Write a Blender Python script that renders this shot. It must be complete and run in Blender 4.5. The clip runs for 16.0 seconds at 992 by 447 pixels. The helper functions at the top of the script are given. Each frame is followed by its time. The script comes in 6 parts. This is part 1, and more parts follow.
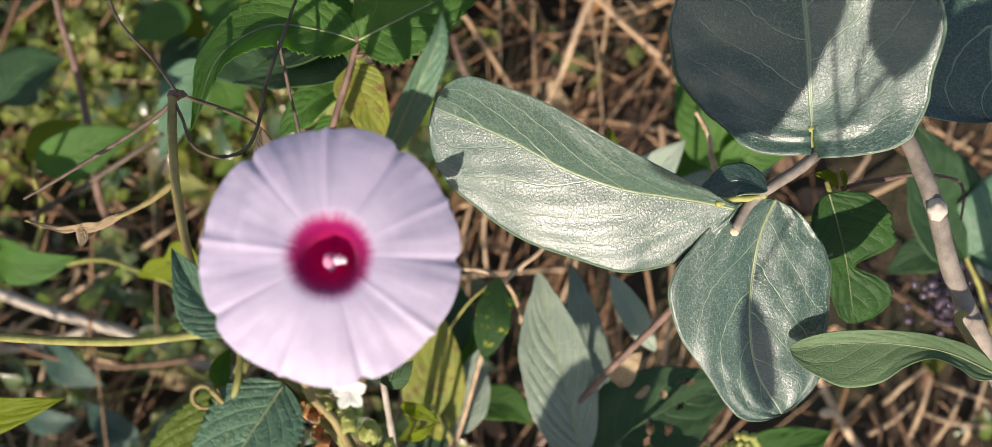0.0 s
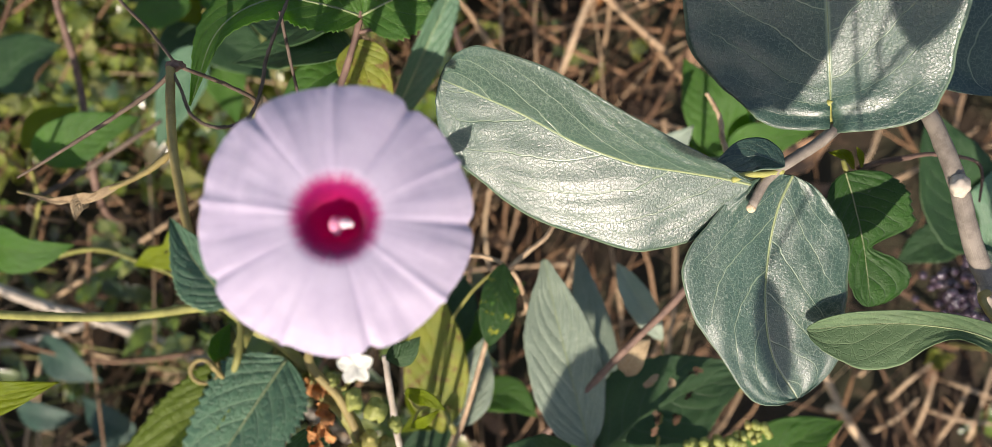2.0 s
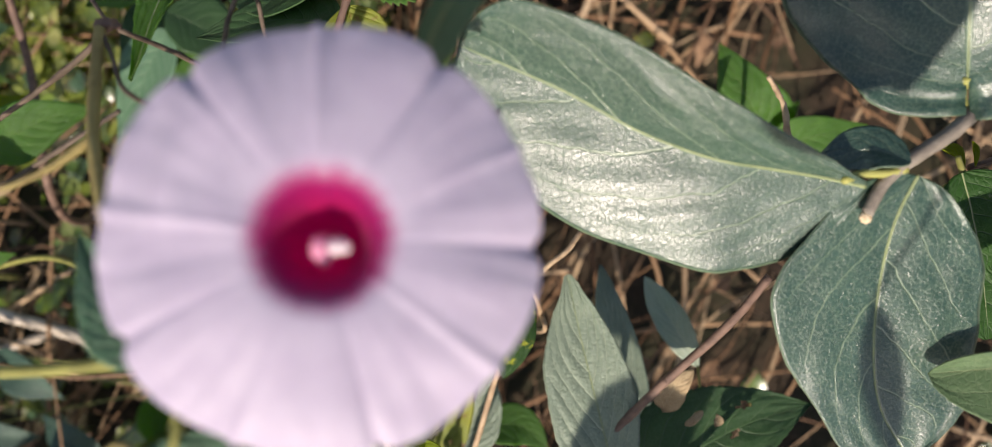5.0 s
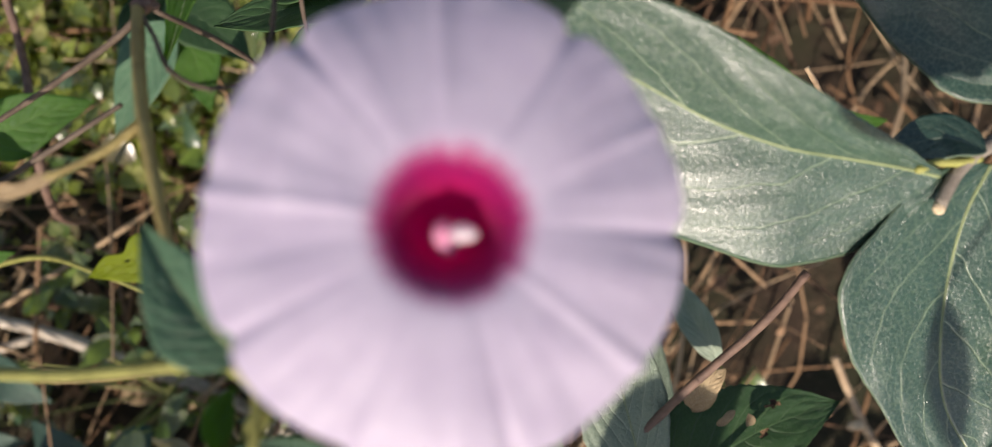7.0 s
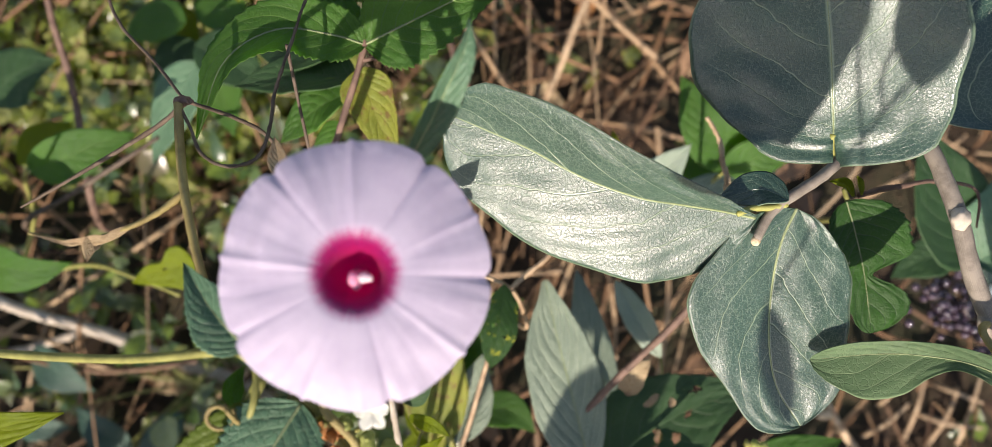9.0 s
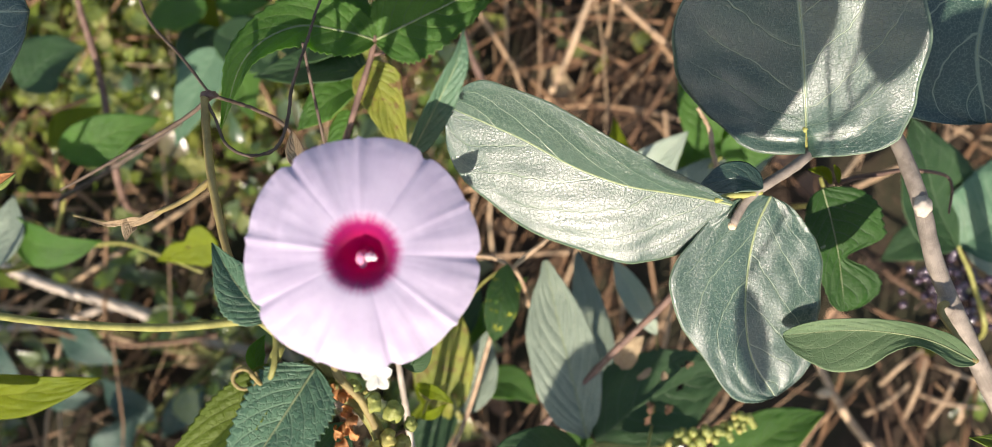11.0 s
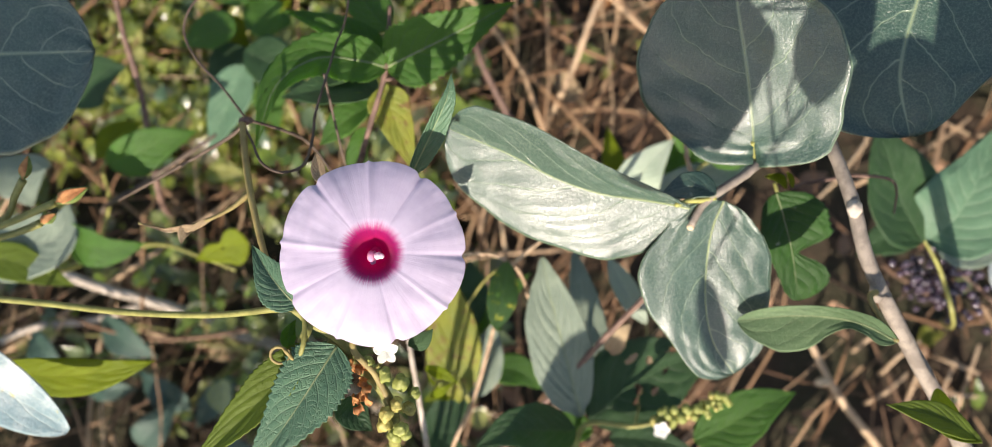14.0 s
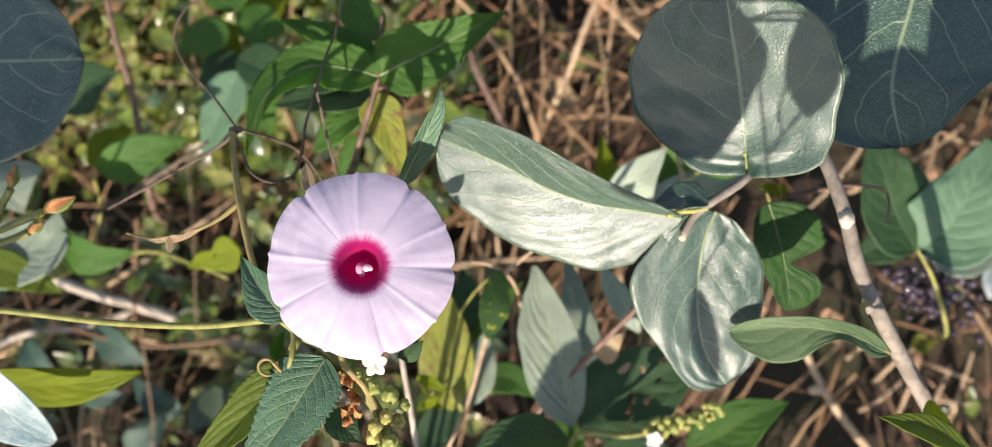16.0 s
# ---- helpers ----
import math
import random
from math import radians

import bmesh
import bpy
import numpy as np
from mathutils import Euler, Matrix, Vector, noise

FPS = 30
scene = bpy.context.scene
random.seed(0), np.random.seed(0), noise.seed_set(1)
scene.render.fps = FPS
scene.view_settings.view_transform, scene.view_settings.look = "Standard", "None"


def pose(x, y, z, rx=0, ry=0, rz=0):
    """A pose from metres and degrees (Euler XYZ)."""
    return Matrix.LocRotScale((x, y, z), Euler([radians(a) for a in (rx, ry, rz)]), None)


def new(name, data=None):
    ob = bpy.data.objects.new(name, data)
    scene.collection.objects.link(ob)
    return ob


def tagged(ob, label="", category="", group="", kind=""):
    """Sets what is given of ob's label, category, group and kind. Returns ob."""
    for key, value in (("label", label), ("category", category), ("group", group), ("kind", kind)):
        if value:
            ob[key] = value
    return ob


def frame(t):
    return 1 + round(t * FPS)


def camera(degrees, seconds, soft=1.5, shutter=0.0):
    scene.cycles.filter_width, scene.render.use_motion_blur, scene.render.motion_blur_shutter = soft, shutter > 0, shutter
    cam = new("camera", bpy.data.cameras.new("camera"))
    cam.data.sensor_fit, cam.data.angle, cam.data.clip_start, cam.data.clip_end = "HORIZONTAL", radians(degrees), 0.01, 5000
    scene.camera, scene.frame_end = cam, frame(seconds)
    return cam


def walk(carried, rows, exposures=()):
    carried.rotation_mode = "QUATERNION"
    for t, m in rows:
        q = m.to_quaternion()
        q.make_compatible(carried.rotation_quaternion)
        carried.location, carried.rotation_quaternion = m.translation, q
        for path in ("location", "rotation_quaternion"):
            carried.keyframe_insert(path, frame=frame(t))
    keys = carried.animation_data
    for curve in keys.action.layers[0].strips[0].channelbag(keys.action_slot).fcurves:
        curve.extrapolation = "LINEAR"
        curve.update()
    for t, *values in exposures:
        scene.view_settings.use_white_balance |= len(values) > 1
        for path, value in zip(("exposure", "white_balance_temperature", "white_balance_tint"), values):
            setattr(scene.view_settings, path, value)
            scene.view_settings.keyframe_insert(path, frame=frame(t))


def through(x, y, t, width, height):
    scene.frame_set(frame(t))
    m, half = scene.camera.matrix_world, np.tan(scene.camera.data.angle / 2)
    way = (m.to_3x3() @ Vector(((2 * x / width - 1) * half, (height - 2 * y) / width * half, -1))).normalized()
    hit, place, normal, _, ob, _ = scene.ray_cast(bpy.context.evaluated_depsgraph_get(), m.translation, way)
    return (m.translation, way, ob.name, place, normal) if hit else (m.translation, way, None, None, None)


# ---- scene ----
cam = camera(63.4, 16.0, soft=0.5)
cam.data.dof.use_dof = True
cam.data.dof.focus_distance = 0.285
cam.data.dof.aperture_fstop = 9.0
EYE, TILT = 1.10, -85.0
# the camera's stand: x across, y ahead along the first look, z upwards across it
B = pose(0, 0, EYE, TILT)
ROWS = [
    (0.0, 0.0000, 0.0000, 0.0000, 0.00, 0.00, 0.00),
    (0.5, -0.0022, -0.0065, 0.0032, -0.01, -0.06, 0.27),
    (1.0, -0.0033, 0.0021, -0.0063, -0.03, -0.14, -0.09),
    (1.5, -0.0016, 0.0087, -0.0093, 0.07, -0.06, -0.10),
    (2.0, -0.0036, 0.0092, -0.0089, -0.11, 0.10, -0.08),
    (2.5, -0.0032, 0.0058, -0.0044, -0.07, 0.16, 0.04),
    (3.0, -0.0032, 0.0065, -0.0040, -0.11, 0.30, -0.07),
    (3.5, -0.0040, 0.0066, -0.0044, -0.29, 0.39, -0.14),
    (4.0, -0.0028, 0.0085, -0.0059, -0.27, 0.41, 0.01),
    (4.5, -0.0046, 0.0419, -0.0065, -0.74, 0.24, -0.03),
    (5.0, -0.0172, 0.0770, -0.0057, -1.17, 0.21, -0.26),
    (5.2, -0.0257, 0.0900, -0.0057, -1.29, 0.60, 0.13),
    (7.3, -0.0375, 0.0874, -0.0079, -2.65, 0.23, -0.19),
    (7.5, -0.0356, 0.0865, -0.0078, -2.57, 0.33, -0.26),
    (8.0, -0.0334, 0.0744, -0.0047, -2.23, -0.03, -0.21),
    (8.5, -0.0259, 0.0281, -0.0053, -1.35, -0.16, -0.12),
    (9.0, -0.0101, 0.0073, 0.0039, -0.89, -0.07, 0.07),
    (9.5, -0.0057, -0.0137, 0.0110, -0.43, -0.63, -0.26),
    (9.7, -0.0052, -0.0186, 0.0048, -0.47, -0.98, -0.40),
    (11.8, -0.0001, -0.0198, 0.0064, 0.77, -1.55, -0.16),
    (12.0, 0.0020, -0.0382, 0.0053, 0.87, -1.46, -0.22),
    (12.5, 0.0048, -0.0811, 0.0018, 1.19, -1.51, -0.05),
    (13.0, 0.0119, -0.0737, 0.0050, 1.50, -1.62, 0.10),
    (13.5, 0.0095, -0.0736, 0.0068, 1.63, -1.65, 0.20),
    (14.0, 0.0100, -0.0737, 0.0098, 1.77, -1.70, 0.29),
    (14.5, 0.0134, -0.0741, 0.0129, 1.87, -1.75, 0.27),
    (15.0, 0.0099, -0.0712, 0.0114, 1.61, -1.57, 0.31),
    (15.5, 0.0093, -0.0710, 0.0132, 1.44, -1.53, 0.23),
    (16.0, 0.0119, -0.0718, 0.0121, 1.46, -1.35, 0.16),
]
walk(cam, [(t, B @ pose(x, y, z, 90 + pitch, roll, yaw)) for t, x, y, z, yaw, pitch, roll in ROWS],
     exposures=[(0.0, 0.57, 7750, 17), (4.5, 0.56, 7750, 17), (5.0, 0.38, 7750, 17), (8.0, 0.30, 7750, 17), (8.5, 0.50, 7750, 17), (12.0, 0.82, 7750, 17), (16.0, 0.82, 7750, 17)])

# ---- light ----
TO_SUN = Vector((-0.15, -0.60, -0.76)).normalized()
SUN = B.to_3x3() @ TO_SUN
world = bpy.data.worlds.new("sky")
scene.world = world
world.use_nodes = True
sky = world.node_tree.nodes.new("ShaderNodeTexSky")
sky.sky_type, sky.sun_disc, sky.dust_density = "NISHITA", False, 0.6
sky.sun_elevation, sky.sun_rotation = math.asin(SUN.z), math.atan2(SUN.x, SUN.y)
world.node_tree.links.new(sky.outputs[0], world.node_tree.nodes["Background"].inputs[0])
world.node_tree.nodes["Background"].inputs[1].default_value = 0.132
sun = new("sun", bpy.data.lights.new("sun", "SUN"))
sun.data.energy, sun.data.angle, sun.data.color = 5.0, radians(0.4), (1.0, 0.98, 0.965)
sun.matrix_world = Matrix.Translation((0, 0, 3)) @ SUN.to_track_quat("Z", "Y").to_matrix().to_4x4()


# ---- materials ----
class Net:
    """A small helper to wire node materials."""

    def __init__(self, name):
        self.mat = bpy.data.materials.new(name)
        self.mat.use_nodes = True
        self.t = self.mat.node_tree
        self.t.nodes.clear()

    def n(self, kind, *ins, **props):
        node = self.t.nodes.new("ShaderNode" + kind)
        for k, v in props.items():
            if k == "op":
                node.operation = v
            elif k == "dim":
                node.voronoi_dimensions = v
            elif k == "feature":
                node.feature = v
            elif k == "clamp":
                node.use_clamp = v
            elif k == "interp":
                node.interpolation_type = v
        for i, v in enumerate(ins):
            self.put(node, i, v)
        return node

    def put(self, node, i, v):
        if v is None:
            return
        if isinstance(v, bpy.types.Node):
            v = v.outputs[0]
        if isinstance(v, bpy.types.NodeSocket):
            self.t.links.new(v, node.inputs[i])
        else:
            node.inputs[i].default_value = v

    def math(self, op, a, b=None):
        return self.n("Math", a, b, op=op)

    def mix(self, fac, a, b):
        node = self.t.nodes.new("ShaderNodeMix")
        node.data_type = "RGBA"
        for i, v in ((0, fac), (6, a), (7, b)):
            if isinstance(v, tuple) and len(v) == 3:
                v = (*v, 1)
            self.put(node, i, v)
        return node.outputs[2]

    def ramp(self, v, a, b, c=0.0, d=1.0):
        return self.n("MapRange", v, a, b, c, d, interp="SMOOTHSTEP")

    def noise(self, co, scale, detail=3.0, rough=0.55):
        node = self.n("TexNoise", co)
        node.inputs["Scale"].default_value = scale
        node.inputs["Detail"].default_value = detail
        node.inputs["Roughness"].default_value = rough
        return node.outputs[0]

    def out(self, colour, rough, height=None, dist=0.001, strength=0.6, spec=0.4, through=0.0, through_colour=None, metal=0.0, sheen=0.0, ior=1.5, coat=None):
        p = self.n("BsdfPrincipled")
        for key, v in (("Base Color", colour), ("Roughness", rough), ("Specular IOR Level", spec), ("Metallic", metal), ("IOR", ior)):
            if isinstance(v, tuple) and len(v) == 3:
                v = (*v, 1)
            self.put(p, key, v)
        if sheen:
            p.inputs["Sheen Weight"].default_value = sheen
        if coat:
            p.inputs["Coat Weight"].default_value, p.inputs["Coat Roughness"].default_value = coat
        bump = None
        if height is not None:
            bump = self.n("Bump")
            bump.inputs["Distance"].default_value = dist
            bump.inputs["Strength"].default_value = strength
            self.put(bump, "Height", height)
            self.t.links.new(bump.outputs[0], p.inputs["Normal"])
            if coat:
                self.t.links.new(bump.outputs[0], p.inputs["Coat Normal"])
        last = p.outputs[0]
        if through:
            tr = self.n("BsdfTranslucent")
            tc = through_colour if through_colour is not None else colour
            self.put(tr, 0, (*tc, 1) if isinstance(tc, tuple) else tc)
            m = self.n("MixShader", through)
            self.t.links.new(last, m.inputs[1])
            self.t.links.new(tr.outputs[0], m.inputs[2])
            last = m.outputs[0]
        o = self.n("OutputMaterial")
        self.t.links.new(last, o.inputs[0])
        return self.mat


def leaf_material(name, base, dark, vein, veins=7, slant=0.35, rough=0.45, through=0.25, lit=(0.25, 0.42, 0.03), net=0.35,
                  cell=420.0, relief=0.0006, spots=None, spot_level=0.62, spec=0.4, vein_level=0.8, vein_width=0.06, quilt=0.4, ior=1.5, pucker=0.45, smooth=1.0, fineness=1.0, coat=None):
    k = Net(name)
    uv = k.n("UVMap")
    sep = k.n("SeparateXYZ", uv)
    s, v = sep.outputs[0], sep.outputs[1]
    co = k.n("TexCoord").outputs[3]
    wob = k.noise(co, 90.0, 2.0)
    side = k.math("SUBTRACT", v, 0.5)
    av = k.math("MULTIPLY", k.math("ABSOLUTE", side), 2.0)
    sgn = k.math("MULTIPLY", k.math("SIGN", side), 0.22)
    ph = k.math("SUBTRACT", s, k.math("MULTIPLY", k.math("POWER", av, 1.25), slant))
    ph = k.math("ADD", k.math("MULTIPLY", ph, float(veins)), sgn)
    ph = k.math("ADD", ph, k.math("MULTIPLY", wob, 0.35))
    d = k.math("ABSOLUTE", k.math("SUBTRACT", k.math("FRACT", ph), 0.5))
    second = k.ramp(d, vein_width, vein_width * 0.3, 0.0, 1.0)
    second = k.math("MULTIPLY", second, k.ramp(av, 0.96, 0.6, 0.0, 1.0))
    mid = k.math("MAXIMUM", k.ramp(av, 0.028, 0.009, 0.0, 1.0), k.ramp(av, 0.975, 0.99, 0.0, 0.8))
    warp = k.n("TexNoise", co)
    warp.inputs["Scale"].default_value = cell * 0.9
    wv = k.n("VectorMath", warp.outputs[1], (-0.5, -0.5, -0.5), op="ADD")
    ws = k.n("VectorMath", wv, op="SCALE")
    ws.inputs["Scale"].default_value = 1.6 / cell
    vor = k.n("TexVoronoi", k.n("VectorMath", co, ws, op="ADD"), feature="DISTANCE_TO_EDGE")
    vor.inputs["Scale"].default_value = cell
    fine = k.ramp(vor.outputs[0], 0.10, 0.01, 0.0, 1.0)
    veinmask = k.math("MAXIMUM", second, mid)
    dome = k.math("MULTIPLY", k.ramp(d, 0.0, 0.42, 0.0, 1.0), k.ramp(av, 1.0, 0.7, 0.0, 1.0))
    grain = k.noise(co, 900.0 * fineness, 3.0, 0.65)
    patch = k.noise(co, 45.0, 4.0, 0.6)
    c = k.mix(k.ramp(patch, 0.35, 0.68, 0.0, 1.0), dark, base)
    c = k.mix(k.math("MULTIPLY", fine, net), c, vein)
    c = k.mix(k.math("MULTIPLY", veinmask, vein_level), c, vein)
    c = k.mix(k.math("MULTIPLY", k.ramp(grain, 0.55, 0.8, 0.0, 1.0), 0.14), c, vein)
    if spots:
        sp = k.noise(co, 160.0, 4.0, 0.7)
        c = k.mix(k.ramp(sp, spot_level, spot_level + 0.06, 0.0, 0.9), c, spots)
    crinkle = k.noise(co, 520.0 * fineness, 3.0, 0.6)
    h = k.math("SUBTRACT", k.math("ADD", k.math("ADD", k.math("MULTIPLY", grain, 0.5 * smooth), k.math("MULTIPLY", crinkle, 0.8 * smooth)), k.math("MULTIPLY", dome, pucker)), k.math("MULTIPLY", k.math("MAXIMUM", veinmask, k.math("MULTIPLY", fine, quilt)), 0.8))
    r = k.math("ADD", k.math("MULTIPLY", grain, 0.25), rough - 0.12)
    tc = k.mix(k.math("MULTIPLY", veinmask, 0.5), lit, vein)
    return k.out(c, r, h, relief, 0.7, spec, through, tc, ior=ior, coat=coat)


GREY_LEAF = leaf_material("grey_green_leaf", (0.024, 0.068, 0.046), (0.016, 0.052, 0.036), (0.17, 0.24, 0.15), veins=5, slant=0.5, rough=0.42, coat=(1.0, 0.262),
                          through=0.06, lit=(0.10, 0.22, 0.07), net=0.28, cell=620.0, relief=0.00029, spec=0.44, vein_level=0.78, vein_width=0.028, ior=1.52, quilt=0.35, pucker=0.30, smooth=0.95, fineness=1.8, spots=(0.26, 0.22, 0.12), spot_level=0.735)
GREEN_LEAF = leaf_material("matte_green_leaf", (0.090, 0.155, 0.072), (0.068, 0.122, 0.055), (0.22, 0.29, 0.15), veins=5, slant=0.45, rough=0.62,
                           through=0.12, lit=(0.20, 0.32, 0.06), net=0.15, relief=0.0004, spec=0.3, vein_level=0.4, vein_width=0.035, smooth=0.5)
PALE_LEAF = leaf_material("pale_green_leaf", (0.34, 0.42, 0.33), (0.27, 0.36, 0.27), (0.42, 0.48, 0.36), veins=8, slant=0.4, rough=0.6, through=0.2, lit=(0.4, 0.5, 0.2))
WOOLLY_LEAF = leaf_material("pale_woolly_leaf", (0.52, 0.58, 0.57), (0.17, 0.27, 0.29), (0.50, 0.56, 0.50), veins=4, slant=0.5, rough=0.36, vein_level=0.35, pucker=0.1,
                            through=0.10, lit=(0.3, 0.4, 0.2), net=0.2, spots=(0.52, 0.47, 0.20), spot_level=0.64)
RUGOSE_LEAF = leaf_material("wrinkled_green_leaf", (0.088, 0.190, 0.108), (0.064, 0.145, 0.084), (0.14, 0.24, 0.14), veins=9, slant=0.30, rough=0.5,
                            through=0.15, lit=(0.12, 0.26, 0.03), net=0.30, cell=420.0, relief=0.0005, quilt=0.7, vein_width=0.09)
FRESH_LEAF = leaf_material("fresh_green_leaf", (0.060, 0.155, 0.030), (0.040, 0.115, 0.025), (0.15, 0.27, 0.07), veins=8, slant=0.32, rough=0.45,
                           through=0.45, lit=(0.30, 0.62, 0.02), net=0.25, relief=0.0009, spec=0.3)
DEEP_LEAF = leaf_material("deep_green_leaf", (0.032, 0.082, 0.030), (0.022, 0.060, 0.024), (0.075, 0.14, 0.06), veins=8, slant=0.32, rough=0.5,
                          through=0.25, lit=(0.14, 0.36, 0.03), net=0.25, spec=0.3)
SAGE_LEAF = leaf_material("sage_green_leaf", (0.190, 0.250, 0.180), (0.140, 0.195, 0.142), (0.30, 0.36, 0.26), veins=9, slant=0.42, rough=0.46, spec=0.55,
                          through=0.12, lit=(0.15, 0.25, 0.06), net=0.3, relief=0.0009)
SPECKLED_LEAF = leaf_material("speckled_green_leaf", (0.026, 0.095, 0.014), (0.018, 0.070, 0.012), (0.075, 0.14, 0.06), veins=8, slant=0.32, rough=0.5,
                              through=0.3, lit=(0.14, 0.36, 0.03), net=0.2, spec=0.3, spots=(0.30, 0.36, 0.24), spot_level=0.66)
BLUE_LEAF = leaf_material("blue_green_leaf", (0.035, 0.085, 0.060), (0.024, 0.060, 0.045), (0.08, 0.14, 0.10), veins=7, slant=0.35, rough=0.5,
                          through=0.2, lit=(0.08, 0.22, 0.08), net=0.2, spec=0.4)
YELLOW_LEAF = leaf_material("yellowing_leaf", (0.26, 0.28, 0.030), (0.14, 0.19, 0.025), (0.30, 0.30, 0.06), veins=8, slant=0.32, rough=0.55,
                            through=0.35, lit=(0.50, 0.46, 0.03), spots=(0.16, 0.075, 0.03), spot_level=0.55)
YELLOWED_LEAF = leaf_material("yellow_patched_leaf", (0.030, 0.090, 0.022), (0.020, 0.065, 0.016), (0.08, 0.15, 0.05), veins=8, slant=0.32, rough=0.5,
                              through=0.35, lit=(0.20, 0.42, 0.02), net=0.2, spec=0.3, spots=(0.46, 0.48, 0.05), spot_level=0.58)
LIME_LEAF = leaf_material("lime_green_leaf", (0.16, 0.21, 0.008), (0.12, 0.17, 0.007), (0.21, 0.25, 0.02), veins=6, slant=0.35, rough=0.5, spec=0.2, net=0.15,
                          through=0.45, lit=(0.46, 0.54, 0.01))
OLIVE_LEAF = leaf_material("olive_leaf", (0.135, 0.205, 0.024), (0.095, 0.150, 0.018), (0.17, 0.23, 0.05), veins=7, slant=0.4, rough=0.5,
                           through=0.45, lit=(0.34, 0.42, 0.02), net=0.2, spec=0.3)
DRY_LEAF = leaf_material("dry_leaf", (0.42, 0.32, 0.19), (0.30, 0.21, 0.12), (0.50, 0.40, 0.25), veins=7, slant=0.35, rough=0.75,
                         through=0.2, lit=(0.45, 0.30, 0.12), net=0.4, spots=(0.20, 0.11, 0.05), spot_level=0.6)


def bark_material(name, base, dark, streak=1.0, rough=0.65, dot=(0.5, 0.4, 0.3)):
    k = Net(name)
    co = k.n("TexCoord").outputs[3]
    a = k.noise(co, 120.0, 4.0, 0.65)
    b = k.noise(co, 900.0, 3.0, 0.7)
    uv = k.n("UVMap")
    mp = k.n("Mapping", uv)
    mp.inputs["Scale"].default_value = (3.0, 26.0, 1.0)
    fib = k.noise(mp.outputs[0], 4.0, 4.0, 0.7)
    c = k.mix(k.ramp(a, 0.35, 0.65, 0.0, 1.0), dark, base)
    c = k.mix(k.math("MULTIPLY", k.ramp(fib, 0.5, 0.75, 0.0, 1.0), 0.5 * streak), c, dot)
    c = k.mix(k.math("MULTIPLY", k.ramp(b, 0.6, 0.75, 0.0, 1.0), 0.4), c, dark)
    h = k.math("ADD", k.math("MULTIPLY", fib, 0.6), k.math("MULTIPLY", b, 0.4))
    return k.out(c, rough, h, 0.0003, 0.7, 0.3)


GREY_BARK = bark_material("grey_brown_bark", (0.265, 0.230, 0.188), (0.155, 0.132, 0.108), dot=(0.40, 0.35, 0.29))
BROWN_BARK = bark_material("brown_bark", (0.17, 0.105, 0.078), (0.10, 0.062, 0.048), dot=(0.27, 0.18, 0.14))
TAN_STRAW = bark_material("tan_dry_stem", (0.45, 0.33, 0.21), (0.27, 0.18, 0.11), dot=(0.58, 0.46, 0.32))
PALE_TWIG = bark_material("pale_twig", (0.50, 0.44, 0.36), (0.33, 0.28, 0.22), dot=(0.62, 0.56, 0.47))
GREEN_STEM = bark_material("green_stem", (0.25, 0.25, 0.075), (0.17, 0.17, 0.05), dot=(0.38, 0.35, 0.13), rough=0.45)
PALE_RIB = bark_material("pale_midrib", (0.25, 0.30, 0.15), (0.18, 0.23, 0.11), dot=(0.34, 0.37, 0.20), rough=0.45)
LIME_STEM = bark_material("lime_stem", (0.33, 0.33, 0.10), (0.25, 0.26, 0.07), dot=(0.45, 0.40, 0.15), rough=0.45)
OLIVE_STEM = bark_material("olive_brown_stem", (0.28, 0.225, 0.085), (0.19, 0.145, 0.055), dot=(0.42, 0.35, 0.15), rough=0.5)
DARK_TENDRIL = bark_material("dark_dry_tendril", (0.11, 0.080, 0.058), (0.06, 0.042, 0.030), dot=(0.34, 0.28, 0.23))


def petal_material():
    k = Net("lilac_petal")
    uv = k.n("UVMap")
    sep = k.n("SeparateXYZ", uv)
    r, a = sep.outputs[0], sep.outputs[1]
    co = k.n("TexCoord").outputs[3]
    mp = k.n("Mapping", uv)
    mp.inputs["Scale"].default_value = (0.8, 60.0, 1.0)
    ray = k.noise(mp.outputs[0], 3.0, 3.0, 0.6)
    blot = k.noise(co, 160.0, 3.0, 0.6)
    fine = k.noise(co, 1800.0, 2.0, 0.6)
    edge = k.math("ADD", r, k.math("MULTIPLY", k.math("SUBTRACT", ray, 0.5), 0.16))
    c = k.mix(k.ramp(blot, 0.3, 0.7, 0.0, 1.0), (0.525, 0.462, 0.595), (0.580, 0.520, 0.645))
    c = k.mix(k.ramp(ray, 0.5, 0.72, 0.0, 0.15), c, (0.72, 0.66, 0.78))
    c = k.mix(k.ramp(edge, 0.375, 0.245, 0.0, 1.0), c, (0.42, 0.014, 0.19))
    c = k.mix(k.ramp(edge, 0.22, 0.14, 0.0, 1.0), c, (0.62, 0.014, 0.20))
    att = k.n("Attribute")
    att.attribute_name = "crease"
    c = k.mix(k.math("MULTIPLY", att.outputs[2], 0.24), c, (0.42, 0.30, 0.50))
    h = k.math("ADD", k.math("MULTIPLY", ray, 0.7), k.math("MULTIPLY", fine, 0.3))
    throat = k.ramp(edge, 0.34, 0.22, 0.0, 1.0)
    return k.out(c, 0.5, h, 0.0004, 0.3, 0.3, k.ramp(edge, 0.34, 0.22, 0.34, 0.72), k.mix(throat, c, (0.95, 0.06, 0.44)), sheen=0.15)


PETAL = petal_material()


